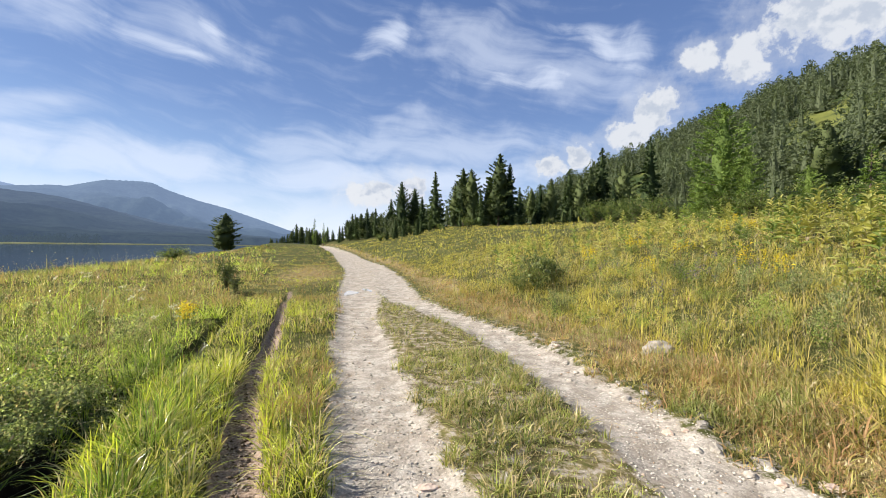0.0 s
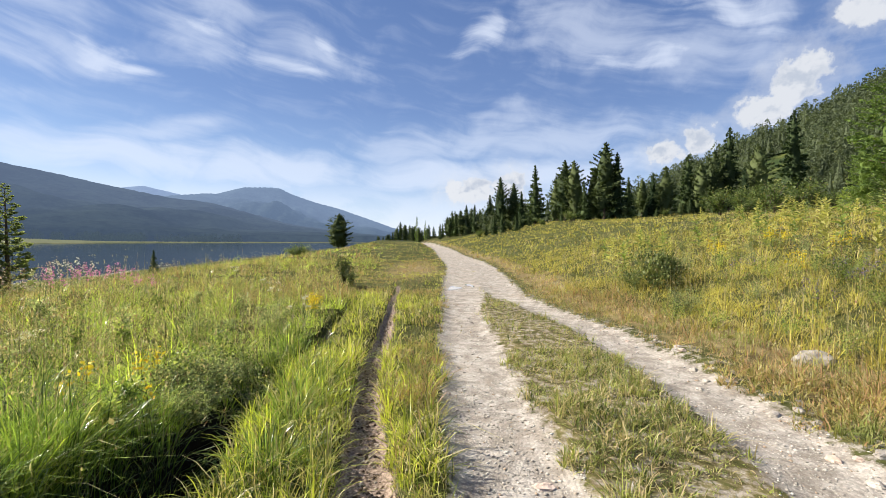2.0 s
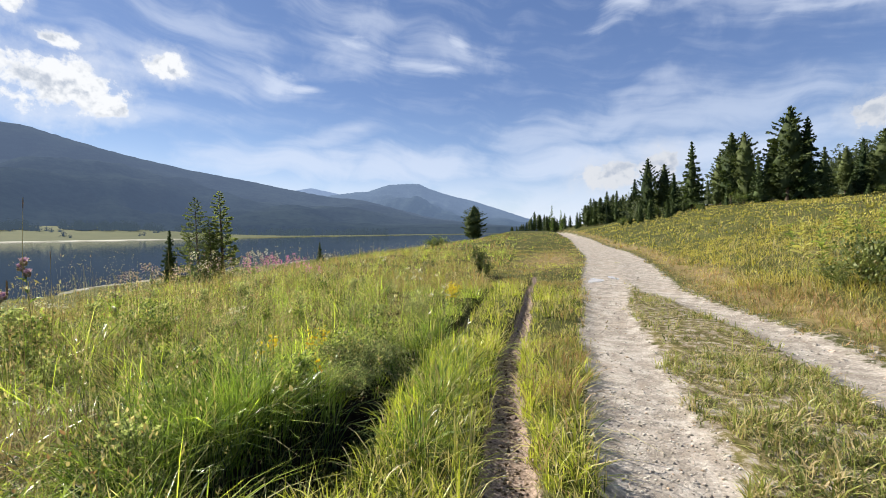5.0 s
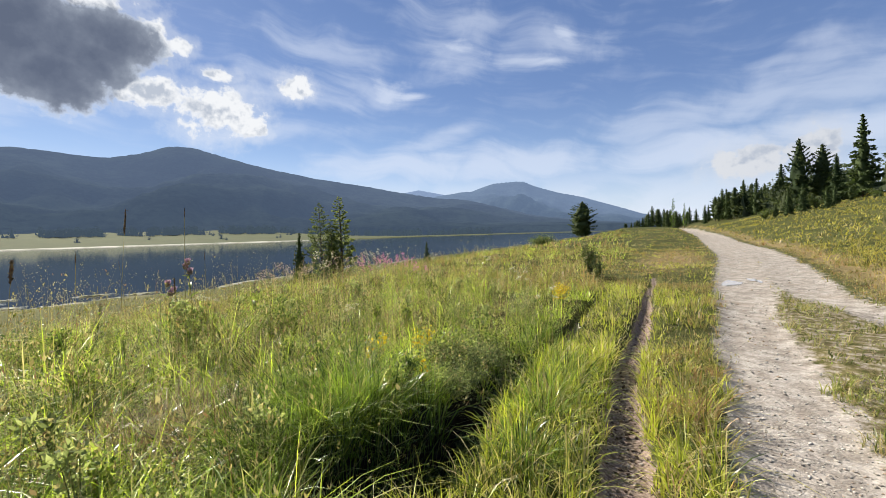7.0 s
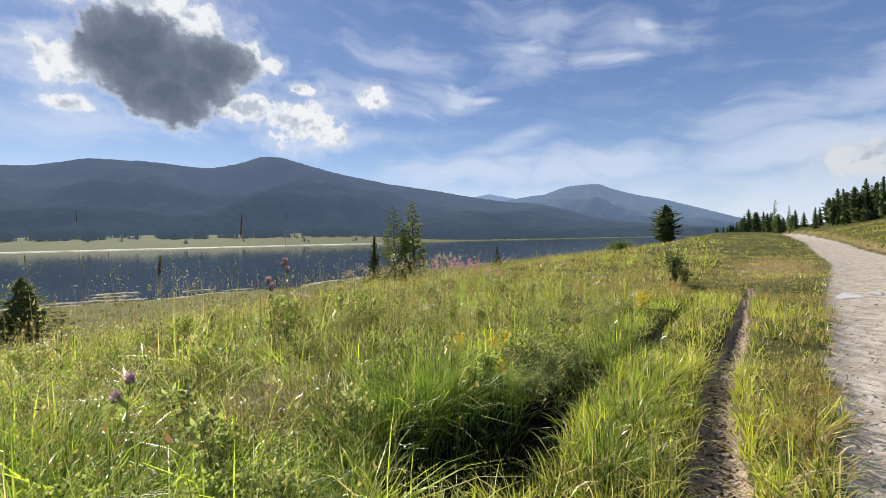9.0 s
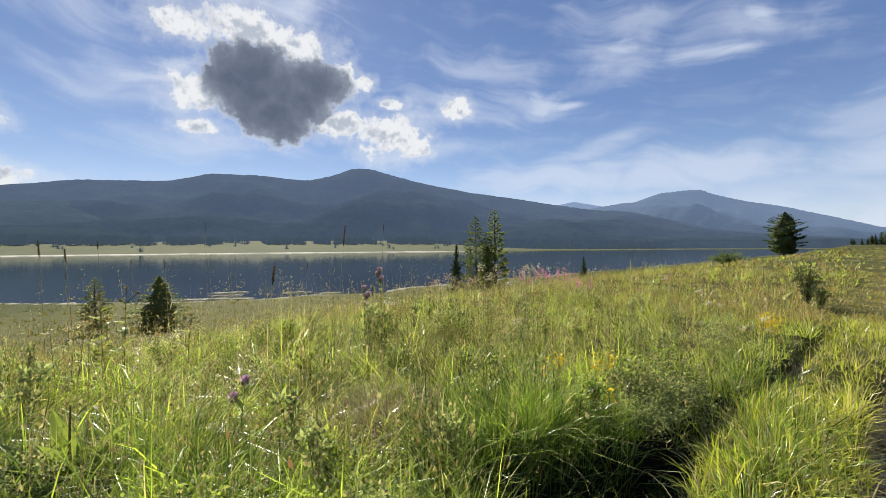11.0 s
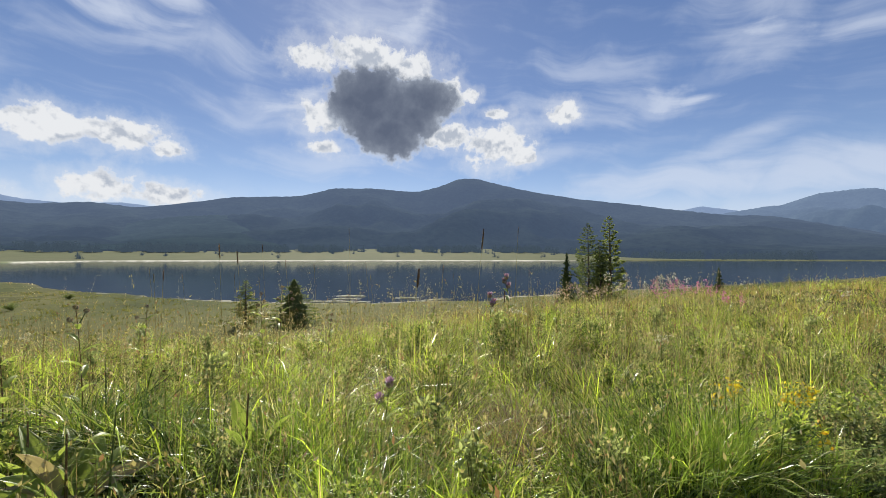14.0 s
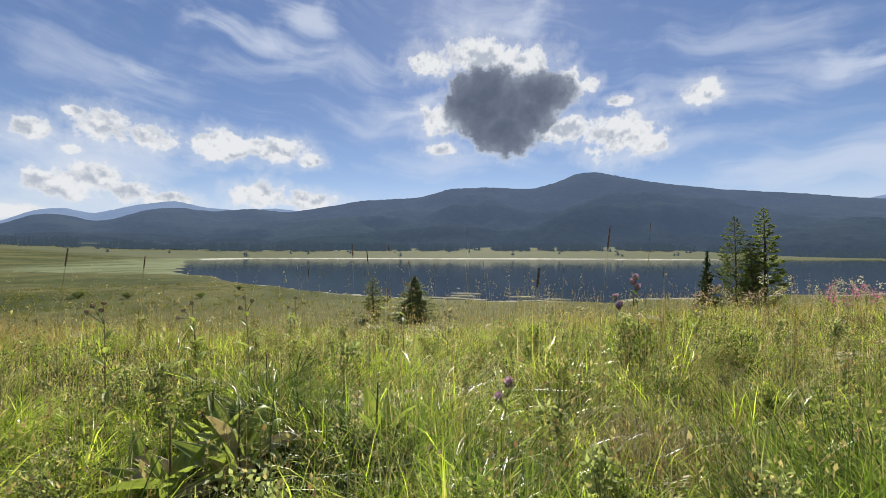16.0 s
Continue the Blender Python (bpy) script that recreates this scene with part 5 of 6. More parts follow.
def sedge(x, y, height, spread, count, seed):
    """A dense dark green tussock whose blades arch outwards."""
    ob = thing("sedge_tussock", "dense dark green sedge tussock in the meadow", "grass tussock", x, y, "sedge tussocks", z=0.0)
    ob.matrix_world = Matrix.Identity(4)
    bx, by = rng.normal(x, spread, count), rng.normal(y, spread, count)
    a = np.arctan2(by - y, bx - x) + rng.normal(0, 0.4, count)
    base = np.array([x, y, float(land(x, y))])
    ob.matrix_world = Matrix.Translation(Vector(base))
    # the blades stand in small tufts round the middle
    tuft_of = np.floor((np.arctan2(by - y, bx - x) + math.pi) / (2 * math.pi) * 4.999).astype(int)
    for k in range(5):
        m = tuft_of == k
        n = int(m.sum())
        v, l, s = blades(bx[m], by[m], height * rng.uniform(0.3, 1.15, n), rng.uniform(0.004, 0.010, n), np.clip(rng.normal(0.65, 0.38, n), 0.02, 1.6), a[m], (0, 0.4, 0.75))
        tagged(part("blade_tuft", put_mesh("blade_tuft", v - base, l, s, [SEDGE]), ob), kind="stuff")


SEDGE = leaf_material("sedge_blades", (0.024, 0.052, 0.012), (0.30, 0.42, 0.075), (0.46, 0.43, 0.2), 0.10, 0.28, 0.34, 1.5)
for k, (x, y, h, w) in enumerate([(-2.72, 1.25, 0.52, 0.15), (-2.58, 1.6, 0.48, 0.11), (-2.95, 1.0, 0.48, 0.14), (-2.45, 0.75, 0.42, 0.12), (-2.8, -0.36, 0.50, 0.15), (-2.55, -0.15, 0.42, 0.12), (-3.3, -0.75, 0.45, 0.15), (-3.9, 0.2, 0.45, 0.16), (-3.6, 1.5, 0.45, 0.15),
                                 (-4.6, 0.9, 0.42, 0.18), (-4.2, -1.6, 0.42, 0.18), (-3.4, -2.3, 0.42, 0.15), (-5.0, -0.6, 0.40, 0.18), (-4.3, 2.6, 0.42, 0.16), (-5.2, 3.4, 0.42, 0.18), (-4.0, 3.9, 0.42, 0.15), (-2.2, -1.0, 0.40, 0.12), (-5.6, 1.8, 0.42, 0.2), (-1.58, 1.95, 0.28, 0.07), (-1.80, 2.5, 0.28, 0.07), (-6.3, 4.6, 0.42, 0.2), (-2.1, 3.3, 0.28, 0.09), (-2.55, 3.35, 0.36, 0.11), (-2.75, 3.75, 0.38, 0.12), (-2.42, 2.95, 0.30, 0.09), (-2.95, 4.3, 0.36, 0.12), (-1.95, 2.85, 0.28, 0.08),
                                 (-2.48, 1.25, 0.44, 0.10), (-2.48, 1.0, 0.42, 0.10), (-2.55, 1.45, 0.48, 0.10), (-2.50, 1.72, 0.46, 0.09), (-2.50, 2.05, 0.42, 0.09), (-2.75, 1.65, 0.55, 0.13), (-2.62, 0.95, 0.46, 0.12), (-2.9, 1.35, 0.50, 0.14), (-3.05, 1.75, 0.5, 0.14), (-3.15, -0.55, 0.50, 0.14), (-3.0, -0.85, 0.46, 0.12), (-3.1, -1.2, 0.42, 0.12)]):
    sedge(x, y, h, w * 1.15, 380, k)


def build_dead_grass():
    """Withered brown tussocks."""
    pieces = []
    for cx, cy, spread, n in [(-3.25, 0.6, 0.18, 480), (-3.45, 0.85, 0.13, 260), (-3.0, 0.75, 0.13, 260), (-3.6, -0.3, 0.14, 200), (-2.3, -0.5, 0.12, 160), (-3.9, 1.6, 0.2, 240), (-3.3, 0.1, 0.16, 260), (-4.4, 0.4, 0.22, 260), (-5.2, 1.2, 0.25, 260), (-4.8, 3.2, 0.25, 260), (-3.8, -1.2, 0.15, 200), (-6.4, 3.8, 0.3, 260), (-4.2, 5.2, 0.25, 220), (-3.4, 3.6, 0.2, 200)]:
        x, y = rng.normal(cx, spread, n), rng.normal(cy, spread, n)
        a = np.arctan2(y - cy, x - cx) + rng.normal(0, 0.5, n)
        pieces.append(blades(x, y, rng.uniform(0.18, 0.50, n), rng.uniform(0.003, 0.007, n), np.clip(rng.normal(0.8, 0.4, n), 0, 1.6), a, (0, 0.4, 0.75)))
    sward("dead_grass", "withered brown grass tussocks", pieces, WITHERED)


WITHERED = leaf_material("withered_blades", (0.12, 0.075, 0.04), (0.38, 0.28, 0.17), (0.5, 0.42, 0.27), 0.25, 0.5, 0.3, 2.0)
build_dead_grass()


def build_gravel():
    """Loose stones on the wheel tracks, too many to count."""
    lump = np.array([(1, 0, 0), (-1, 0, 0), (0, 1, 0), (0, -1, 0), (0, 0, 0.7), (0, 0, -0.5)], float)
    tri = np.array([(0, 2, 4), (2, 1, 4), (1, 3, 4), (3, 0, 4), (2, 0, 5), (1, 2, 5), (3, 1, 5), (0, 3, 5)])
    vs, ts, off = [], [], 0
    for r0, r1, count, s0, s1 in [(1.2, 4, 17000, 0.004, 0.019), (4, 9, 14000, 0.006, 0.026), (9, 22, 9000, 0.012, 0.036)]:
        x, y = scatter(r0, r1, count, -40, 53)
        edge = np.maximum(strip(LEFT_TRACK, x, y), strip(RIGHT_TRACK, x, y))
        m = (edge + 0.25 * lumps(x, y, 0.3) > -0.1) & (rng.random(count) < 0.9)
        x, y = x[m], y[m]
        n = len(x)
        size = s0 + (s1 - s0) * rng.random((n, 1, 1)) ** 4
        a = rng.uniform(0, 6.28, n)
        c, s = np.cos(a)[:, None], np.sin(a)[:, None]
        p = lump[None] * rng.uniform(0.55, 1.25, (n, 6, 3))
        p = np.stack([p[..., 0] * c - p[..., 1] * s * 0.7, p[..., 0] * s + p[..., 1] * c * 0.7, p[..., 2] * 0.75], -1) * size
        p += np.stack([x, y, land(x, y) + size[:, 0, 0] * 0.15], 1)[:, None]
        vs.append(p.reshape(-1, 3))
        ts.append((np.arange(n)[:, None, None] * 6 + tri).reshape(-1) + off)
        off += n * 6
    tagged(new("gravel", tri_mesh("gravel", np.concatenate(vs), np.concatenate(ts), GRAVEL)), "loose pale grey gravel on the wheel tracks", "gravel", kind="stuff")


build_gravel()


def build_clods():
    """Crumbs of earth and roots in the rut."""
    lump = np.array([(1, 0, 0), (-1, 0, 0), (0, 1, 0), (0, -1, 0), (0, 0, 0.7), (0, 0, -0.5)], float)
    tri = np.array([(0, 2, 4), (2, 1, 4), (1, 3, 4), (3, 0, 4), (2, 0, 5), (1, 2, 5), (3, 1, 5), (0, 3, 5)])
    y = rng.uniform(1.2, 9.5, 5000) ** 1.0
    x = np.interp(y, RUT[0], RUT[1]) + rng.normal(0, 0.09, len(y))
    m = strip(RUT, x, y) > -0.5
    x, y = x[m], y[m]
    n = len(x)
    size = 0.003 + 0.016 * rng.random((n, 1, 1)) ** 3
    p = lump[None] * rng.uniform(0.5, 1.4, (n, 6, 3)) * size + np.stack([x, y, land(x, y) + size[:, 0, 0] * 0.2], 1)[:, None]
    tagged(new("soil_clods", tri_mesh("soil_clods", p.reshape(-1, 3), (np.arange(n)[:, None, None] * 6 + tri).reshape(-1), CLOD)), "crumbled brown earth in the rut", "soil", kind="stuff")


CLOD = leaf_material("earth_crumbs", (0.08, 0.056, 0.038), (0.30, 0.23, 0.17), (0.36, 0.32, 0.26), 0.1, 0.95, 0.0, 2.0, 0.1)
build_clods()


def rock_mesh(seed, sx, sy, sz, mat, ragged=0.25):
    bm = bmesh.new()
    bmesh.ops.create_icosphere(bm, subdivisions=3, radius=1.0)
    for v in bm.verts:
        k = 1 + ragged * noise.fractal(v.co * 1.3 + Vector((seed, 0, 0)), 1.0, 2.0, 4)
        v.co = Vector((v.co.x * sx * k, v.co.y * sy * k, max(v.co.z, -0.6) * sz * k))
    me = bpy.data.meshes.new("rock")
    bm.to_mesh(me)
    bm.free()
    me.materials.append(mat)
    return me


for seed, x, y, sx, sy, sz, turn, mat, name, label in [(1, 2.62, 4.95, 0.20, 0.13, 0.11, 10, STONE, "rock", "pale weathered rock half sunk in grass"), (2, -0.07, 2.27, 0.075, 0.05, 0.018, 20, CLAY_STONE, "stone", "flat rusty pink stone sunk in the track"),
                                                       (3, 1.86, 2.76, 0.085, 0.05, 0.03, 60, STONE, "stone", "flat pale stone at the track's edge"), (4, 2.02, 2.55, 0.11, 0.05, 0.035, 100, STONE, "stone", "long pale stone at the track's edge"), (5, 1.95, 3.05, 0.07, 0.05, 0.03, 10, STONE, "stone", "small pale stone at the track's edge"),
                                                       (6, 1.86, 3.5, 0.06, 0.04, 0.03, 30, STONE, "stone", "small pale stone beside the verge"), (7, 1.62, 4.3, 0.06, 0.05, 0.03, 0, STONE, "stone", "small pale stone beside the verge"), (8, 2.2, 2.3, 0.09, 0.06, 0.03, 0, CLAY_STONE, "stone", "flat rusty stone at the track's edge")]:
    shrink = 1.0 if name == "rock" else 0.75
    ob = new(name, rock_mesh(seed * 3.7, sx * shrink, sy * shrink, sz * shrink, mat, 0.22 if name == "rock" else 0.5))
    ob.matrix_world = pose(x, y, float(land(x, y)) + sz * 0.25, 0, 0, turn)
    tagged(ob, label, "stone", "stones by the track" if name == "stone" else "")


OUTCROP = mottled("weathered_outcrop", (0.15, 0.135, 0.125), (0.30, 0.28, 0.26), 0.9)
ox, oy = polar(36.0, o_r)
for seed, dx, dy, sx, sy, sz in [(31, 0.0, 0.0, 3.2, 2.4, 2.6), (32, 2.2, -1.4, 2.2, 1.8, 1.8), (33, -2.0, 1.2, 1.8, 1.6, 1.5)]:
    ob = new("rock", rock_mesh(seed * 1.7, sx, sy, sz, OUTCROP, 0.45))
    ob.matrix_world = pose(ox + dx, oy + dy, float(land(ox + dx, oy + dy)) + 0.5 * sz, 0, 0, seed * 40)
    tagged(ob, "grey rock outcrop among the hill's conifers", "rock", "rocks on the hill")
# rubble along the outer edge of the track
flat_stone = [rock_mesh(50 + k * 3.1, 0.042, 0.034, 0.022, PALE_STONE if k != 1 else CLAY_STONE, 0.35) for k in range(4)]
for k in range(38):
    y = 2.0 + 5.0 * rng.random() ** 1.5
    x = float(right_edge(y)) + rng.normal(-0.03, 0.15)
    ob = new("stone", flat_stone[k % 4])
    size = rng.uniform(0.3, 1.2)
    ob.matrix_world = pose(x, y, float(land(x, y)) + 0.006 * size, rng.uniform(-8, 8), rng.uniform(-8, 8), rng.uniform(0, 360)) @ Matrix.Diagonal((size, size, size, 1))
    tagged(ob, "small flat pale stone at the track's edge" if k % 4 != 1 else "small rusty stone at the track's edge", "stone", "rubble at the track's edge")


def puddle(x, y, wide, long, turn, seed):
    """A shallow pool with a wandering edge."""
    bm = bmesh.new()
    ring = []
    for a in np.linspace(0, 2 * math.pi, 56, endpoint=False):
        k = 1 + 0.20 * math.sin(2 * a + seed) + 0.15 * math.sin(3 * a + 2 * seed) + 0.10 * math.sin(5 * a + seed) + 0.06 * math.sin(11 * a)
        ring.append(bm.verts.new((wide * k * math.cos(a), long * k * math.sin(a), 0)))
    bm.faces.new(ring)
    me = bpy.data.meshes.new("puddle")
    bm.to_mesh(me)
    bm.free()
    me.materials.append(POOL)
    ob = new("water_puddle", me)
    ob.matrix_world = pose(x, y, float(land(x, y)) + 0.010, 0, 0, turn)
    tagged(ob, "shallow muddy puddle in the wheel track", "puddle", kind="structure")


puddle(-2.60, 11.5, 0.19, 0.60, 16, 1.0)
puddle(-2.25, 12.3, 0.10, 0.45, 20, 2.6)

# ---- single plants ----
STEM = mottled("green_stem", (0.07, 0.11, 0.03), (0.16, 0.19, 0.06), 30.0, 0.6)
BROWN_STEM = mottled("brown_stem", (0.10, 0.065, 0.03), (0.20, 0.14, 0.07), 30.0, 0.7)
BIG_LEAF = leaf_material("broad_leaf", (0.085, 0.13, 0.034), (0.27, 0.33, 0.085), (0.36, 0.30, 0.12), 0.12, 0.40, 0.48, 3.0, 0.35)
YELLOW_LEAF = leaf_material("yellowing_leaf", (0.20, 0.22, 0.06), (0.46, 0.43, 0.14), (0.50, 0.32, 0.09), 0.2, 0.4, 0.45, 1.0, 0.4)
RUSTY_LEAF = leaf_material("withered_leaf", (0.15, 0.10, 0.06), (0.42, 0.36, 0.24), (0.26, 0.12, 0.06), 0.25, 0.6, 0.3, 3.0)
PURPLE = leaf_material("thistle_purple", (0.52, 0.28, 0.56), (0.80, 0.58, 0.82), (0.35, 0.24, 0.3), 0.1, 0.6, 0.2, 20.0)
PINK = leaf_material("fireweed_pink", (0.42, 0.10, 0.30), (0.62, 0.24, 0.46), (0.5, 0.35, 0.4), 0.1, 0.6, 0.35, 8.0)
YELLOW = leaf_material("yellow_petals", (0.55, 0.40, 0.02), (0.75, 0.60, 0.05), (0.5, 0.3, 0.03), 0.05, 0.6, 0.35, 8.0)
BUR = leaf_material("thistle_bur", (0.24, 0.19, 0.14), (0.46, 0.38, 0.30), (0.3, 0.22, 0.17), 0.2, 0.7, 0.12, 20.0)
SPIKE = mottled("seed_spike", (0.13, 0.075, 0.05), (0.28, 0.19, 0.12), 60.0)
PALE = leaf_material("pale_flowers", (0.50, 0.48, 0.40), (0.70, 0.68, 0.60), (0.45, 0.35, 0.30), 0.15, 0.7, 0.3, 5.0)


def leaf_mesh(name, length, width, droop, fold, mat, pleats=0.0):
    """A broad leaf that rises, bows over and folds along its midrib."""
    t, u = np.linspace(0, 1, 8)[:, None], np.linspace(-1, 1, 13)[None]
    half = width * np.sin(np.clip(t * 0.96 + 0.04, 0, 1) ** 0.75 * math.pi) ** 0.8 * 0.5 + 0.002
    x = u * half
    y = length * (t - 0.18 * droop * t * t) + 0 * u
    z = length * (0.42 * t - droop * t * t) + fold * np.abs(u) * half + pleats * width * np.cos(u * 15.7) * np.sin(t * math.pi) ** 0.5
    return grid_mesh(name, np.stack([x, y, z], -1), mat)


def rod(height, radius, lean=(0.0, 0.0), mat=None, sides=6):
    q = np.linspace(0, 1, 6)
    v, t = tube(np.stack([lean[0] * q * q, lean[1] * q * q, height * q], 1), radius * (1.15 - 0.7 * q), sides)
    return tri_mesh("stem", v, t, mat or STEM)


def leafy_plant(name, label, x, y, leaves, height, mats, seed, group="", turn=0.0, bottom=0.04, long=1.0):
    """An upright plant with broad pleated leaves up its stem."""
    r = np.random.default_rng(seed)
    ob = thing(name, label, "plant", x, y, group, turn=turn)
    part("stem", rod(height, 0.006, (0.03, 0.02)), ob)
    shapes = [leaf_mesh("leaf", 0.31, 0.115, 0.42, 0.5, mats[0], 0.05), leaf_mesh("leaf", 0.26, 0.10, 0.25, 0.6, mats[0], 0.05), leaf_mesh("leaf", 0.24, 0.055, 0.75, 0.6, mats[-1], 0.03)]
    for k in range(leaves):
        t = k / max(1, leaves - 1)
        leaf = part("leaf", shapes[2] if r.random() < 0.22 else shapes[k % 2], ob)
        size = (1.1 - 0.55 * t) * r.uniform(0.8, 1.15) * long
        leaf.matrix_local = pose(0.03 * t * t, 0.02 * t * t, bottom + (height - bottom) * t * 0.95, r.uniform(-12, 12) + 28 * t, r.uniform(-14, 14), k * 137.5 + r.uniform(-20, 20)) @ Matrix.Diagonal((size, size, size, 1))
    return ob


def basal_clump(x, y, leaves, size, mats, seed, label):
    """Long pleated leaves that rise steeply from one root, some of them withered and curled."""
    r = np.random.default_rng(seed)
    ob = thing("broad_leaved_plant", label, "plant", x, y, "broad-leaved plants")
    shapes = [leaf_mesh("leaf", 0.40, 0.095, 0.16, 0.7, mats[0], 0.04), leaf_mesh("leaf", 0.34, 0.11, 0.34, 0.6, mats[0], 0.04), leaf_mesh("leaf", 0.30, 0.08, 0.55, 0.9, mats[1], 0.05), leaf_mesh("leaf", 0.26, 0.10, 0.2, 1.0, mats[1], 0.05)]
    for k in range(leaves):
        which = k % 2 if r.random() > 0.38 else 2 + k % 2
        leaf = part("leaf", shapes[which], ob, "curled withered leaf" if which > 1 else "")
        q = size * r.uniform(0.7, 1.2)
        a = r.uniform(0, 360)
        leaf.matrix_local = pose(-0.04 * math.sin(radians(a)) + r.normal(0, 0.05), 0.04 * math.cos(radians(a)) + r.normal(0, 0.05), r.uniform(0.0, 0.14) * size, r.uniform(14, 62), r.uniform(-30, 30), a) @ Matrix.Diagonal((q, q, q, 1))
    part("stem", rod(0.50 * size, 0.008, (0.03, 0.02), BROWN_STEM), ob)


# the broad-leaved clump close to the end of the walk
basal_clump(-2.72, -1.66, 24, 0.95, (BIG_LEAF, RUSTY_LEAF), 5, "broad pleated green leaves with curled brown ones")
basal_clump(-2.50, -1.88, 16, 0.9, (BIG_LEAF, RUSTY_LEAF), 7, "low clump of half-withered broad leaves")
basal_clump(-2.9, -1.95, 9, 0.85, (BIG_LEAF, RUSTY_LEAF), 17, "half-withered broad-leaved plant with rusty leaves")
leafy_plant("broad_leaved_plant", "tall single stem with an upright green leaf", -2.66, -1.45, 6, 0.62, (BIG_LEAF, BIG_LEAF), 6, turn=40, long=0.6)
basal_clump(-3.0, -0.98, 13, 1.0, (BIG_LEAF, BIG_LEAF), 8, "lush green plant with jagged broad leaves")
# the yellowing tall ones on the bank: patterns, then their like
first = [leafy_plant("false_hellebore", "tall yellow-green leafy plant on the bank", 5.9, 6.0, 22, 0.95, (YELLOW_LEAF, YELLOW_LEAF), 9, "leafy plants on the bank"),
         leafy_plant("false_hellebore", "tall leafy plant with pale green leaves on the bank", 7.0, 6.6, 20, 0.85, (BIG_LEAF, YELLOW_LEAF), 10, "leafy plants on the bank"),
         leafy_plant("false_hellebore", "withering orange-yellow leafy plant on the bank", 4.9, 8.9, 16, 0.65, (YELLOW_LEAF, RUSTY_LEAF), 12, "leafy plants on the bank")]
for k in range(96):
    if k < 26:
        az, r = (rng.normal(41.5, 1.8), rng.uniform(11, 13.5)) if k % 2 else (rng.normal(45.6, 1.8), rng.uniform(10.5, 13))
    else:
        az, r = rng.uniform(4, 48), rng.uniform(10.5, 24)
    x, y = polar(az, r)
    if float(right_edge(y)) + 2.2 < x:
        size = rng.uniform(0.95, 1.35) if k < 26 else rng.uniform(0.75, 1.1)
        copy_thing(first[(0, 1, 0, 1, 2)[k % 5]], pose(x, y, float(land(x, y)), rng.uniform(-6, 6), rng.uniform(-6, 6), rng.uniform(0, 360)) @ Matrix.Diagonal((size, size, size, 1)))


# and along the brow of the bank
for k in range(36):
    y = rng.uniform(7, 30)
    x = float(right_edge(y)) + (10 + 0.15 * y + rng.uniform(-2.0, 1.0)) / 0.966
    size = rng.uniform(0.8, 1.25)
    if -5 < math.degrees(math.atan2(x, y)) < 52:
        copy_thing(first[(0, 1, 0, 1, 2)[k % 5]], pose(x, y, float(land(x, y)), rng.uniform(-8, 8), rng.uniform(-8, 8), rng.uniform(0, 360)) @ Matrix.Diagonal((size, size, size, 1)))


def ball(radius, seed, mat, name, stretch=1.0, n=46):
    """A bristly head of many small scales."""
    r = np.random.default_rng(seed)
    d = r.normal(0, 1, (n, 3))
    d /= np.linalg.norm(d, axis=1, keepdims=True)
    p = d * radius * 0.55 * np.array([1, 1, stretch])
    w = d * radius * 0.75
    s = np.cross(w, r.normal(0, 1, (n, 3))) * 0.45
    v, t = cards(p, w, s, 0.0)
    return tri_mesh(name, v, t, mat)


BURS = ball(0.017, 3, BUR, "bur", 1.0, 70)


def tuft(radius, up, mat, name, seed, n=34):
    r = np.random.default_rng(seed)
    d = np.stack([r.normal(0, 0.55, n), r.normal(0, 0.55, n), np.ones(n)], 1)
    w = d / np.linalg.norm(d, axis=1, keepdims=True) * up
    v, t = cards(np.zeros((n, 3)) + r.normal(0, radius * 0.25, (n, 3)), w, np.cross(w, r.normal(0, 1, (n, 3))) * 0.12, 0.0)
    return tri_mesh(name, v, t, mat)


FLUFF_DOWN = leaf_material("thistle_down", (0.42, 0.37, 0.35), (0.70, 0.65, 0.62), (0.4, 0.3, 0.28), 0.2, 0.8, 0.5, 20.0)
DOWN = tuft(0.014, 0.02, FLUFF_DOWN, "flower", 5, 40)
TUFT = tuft(0.019, 0.032, PURPLE, "flower", 4, 60)
THORN_LEAF = leaf_mesh("leaf", 0.20, 0.05, 0.35, 0.5, BIG_LEAF, 0.05)


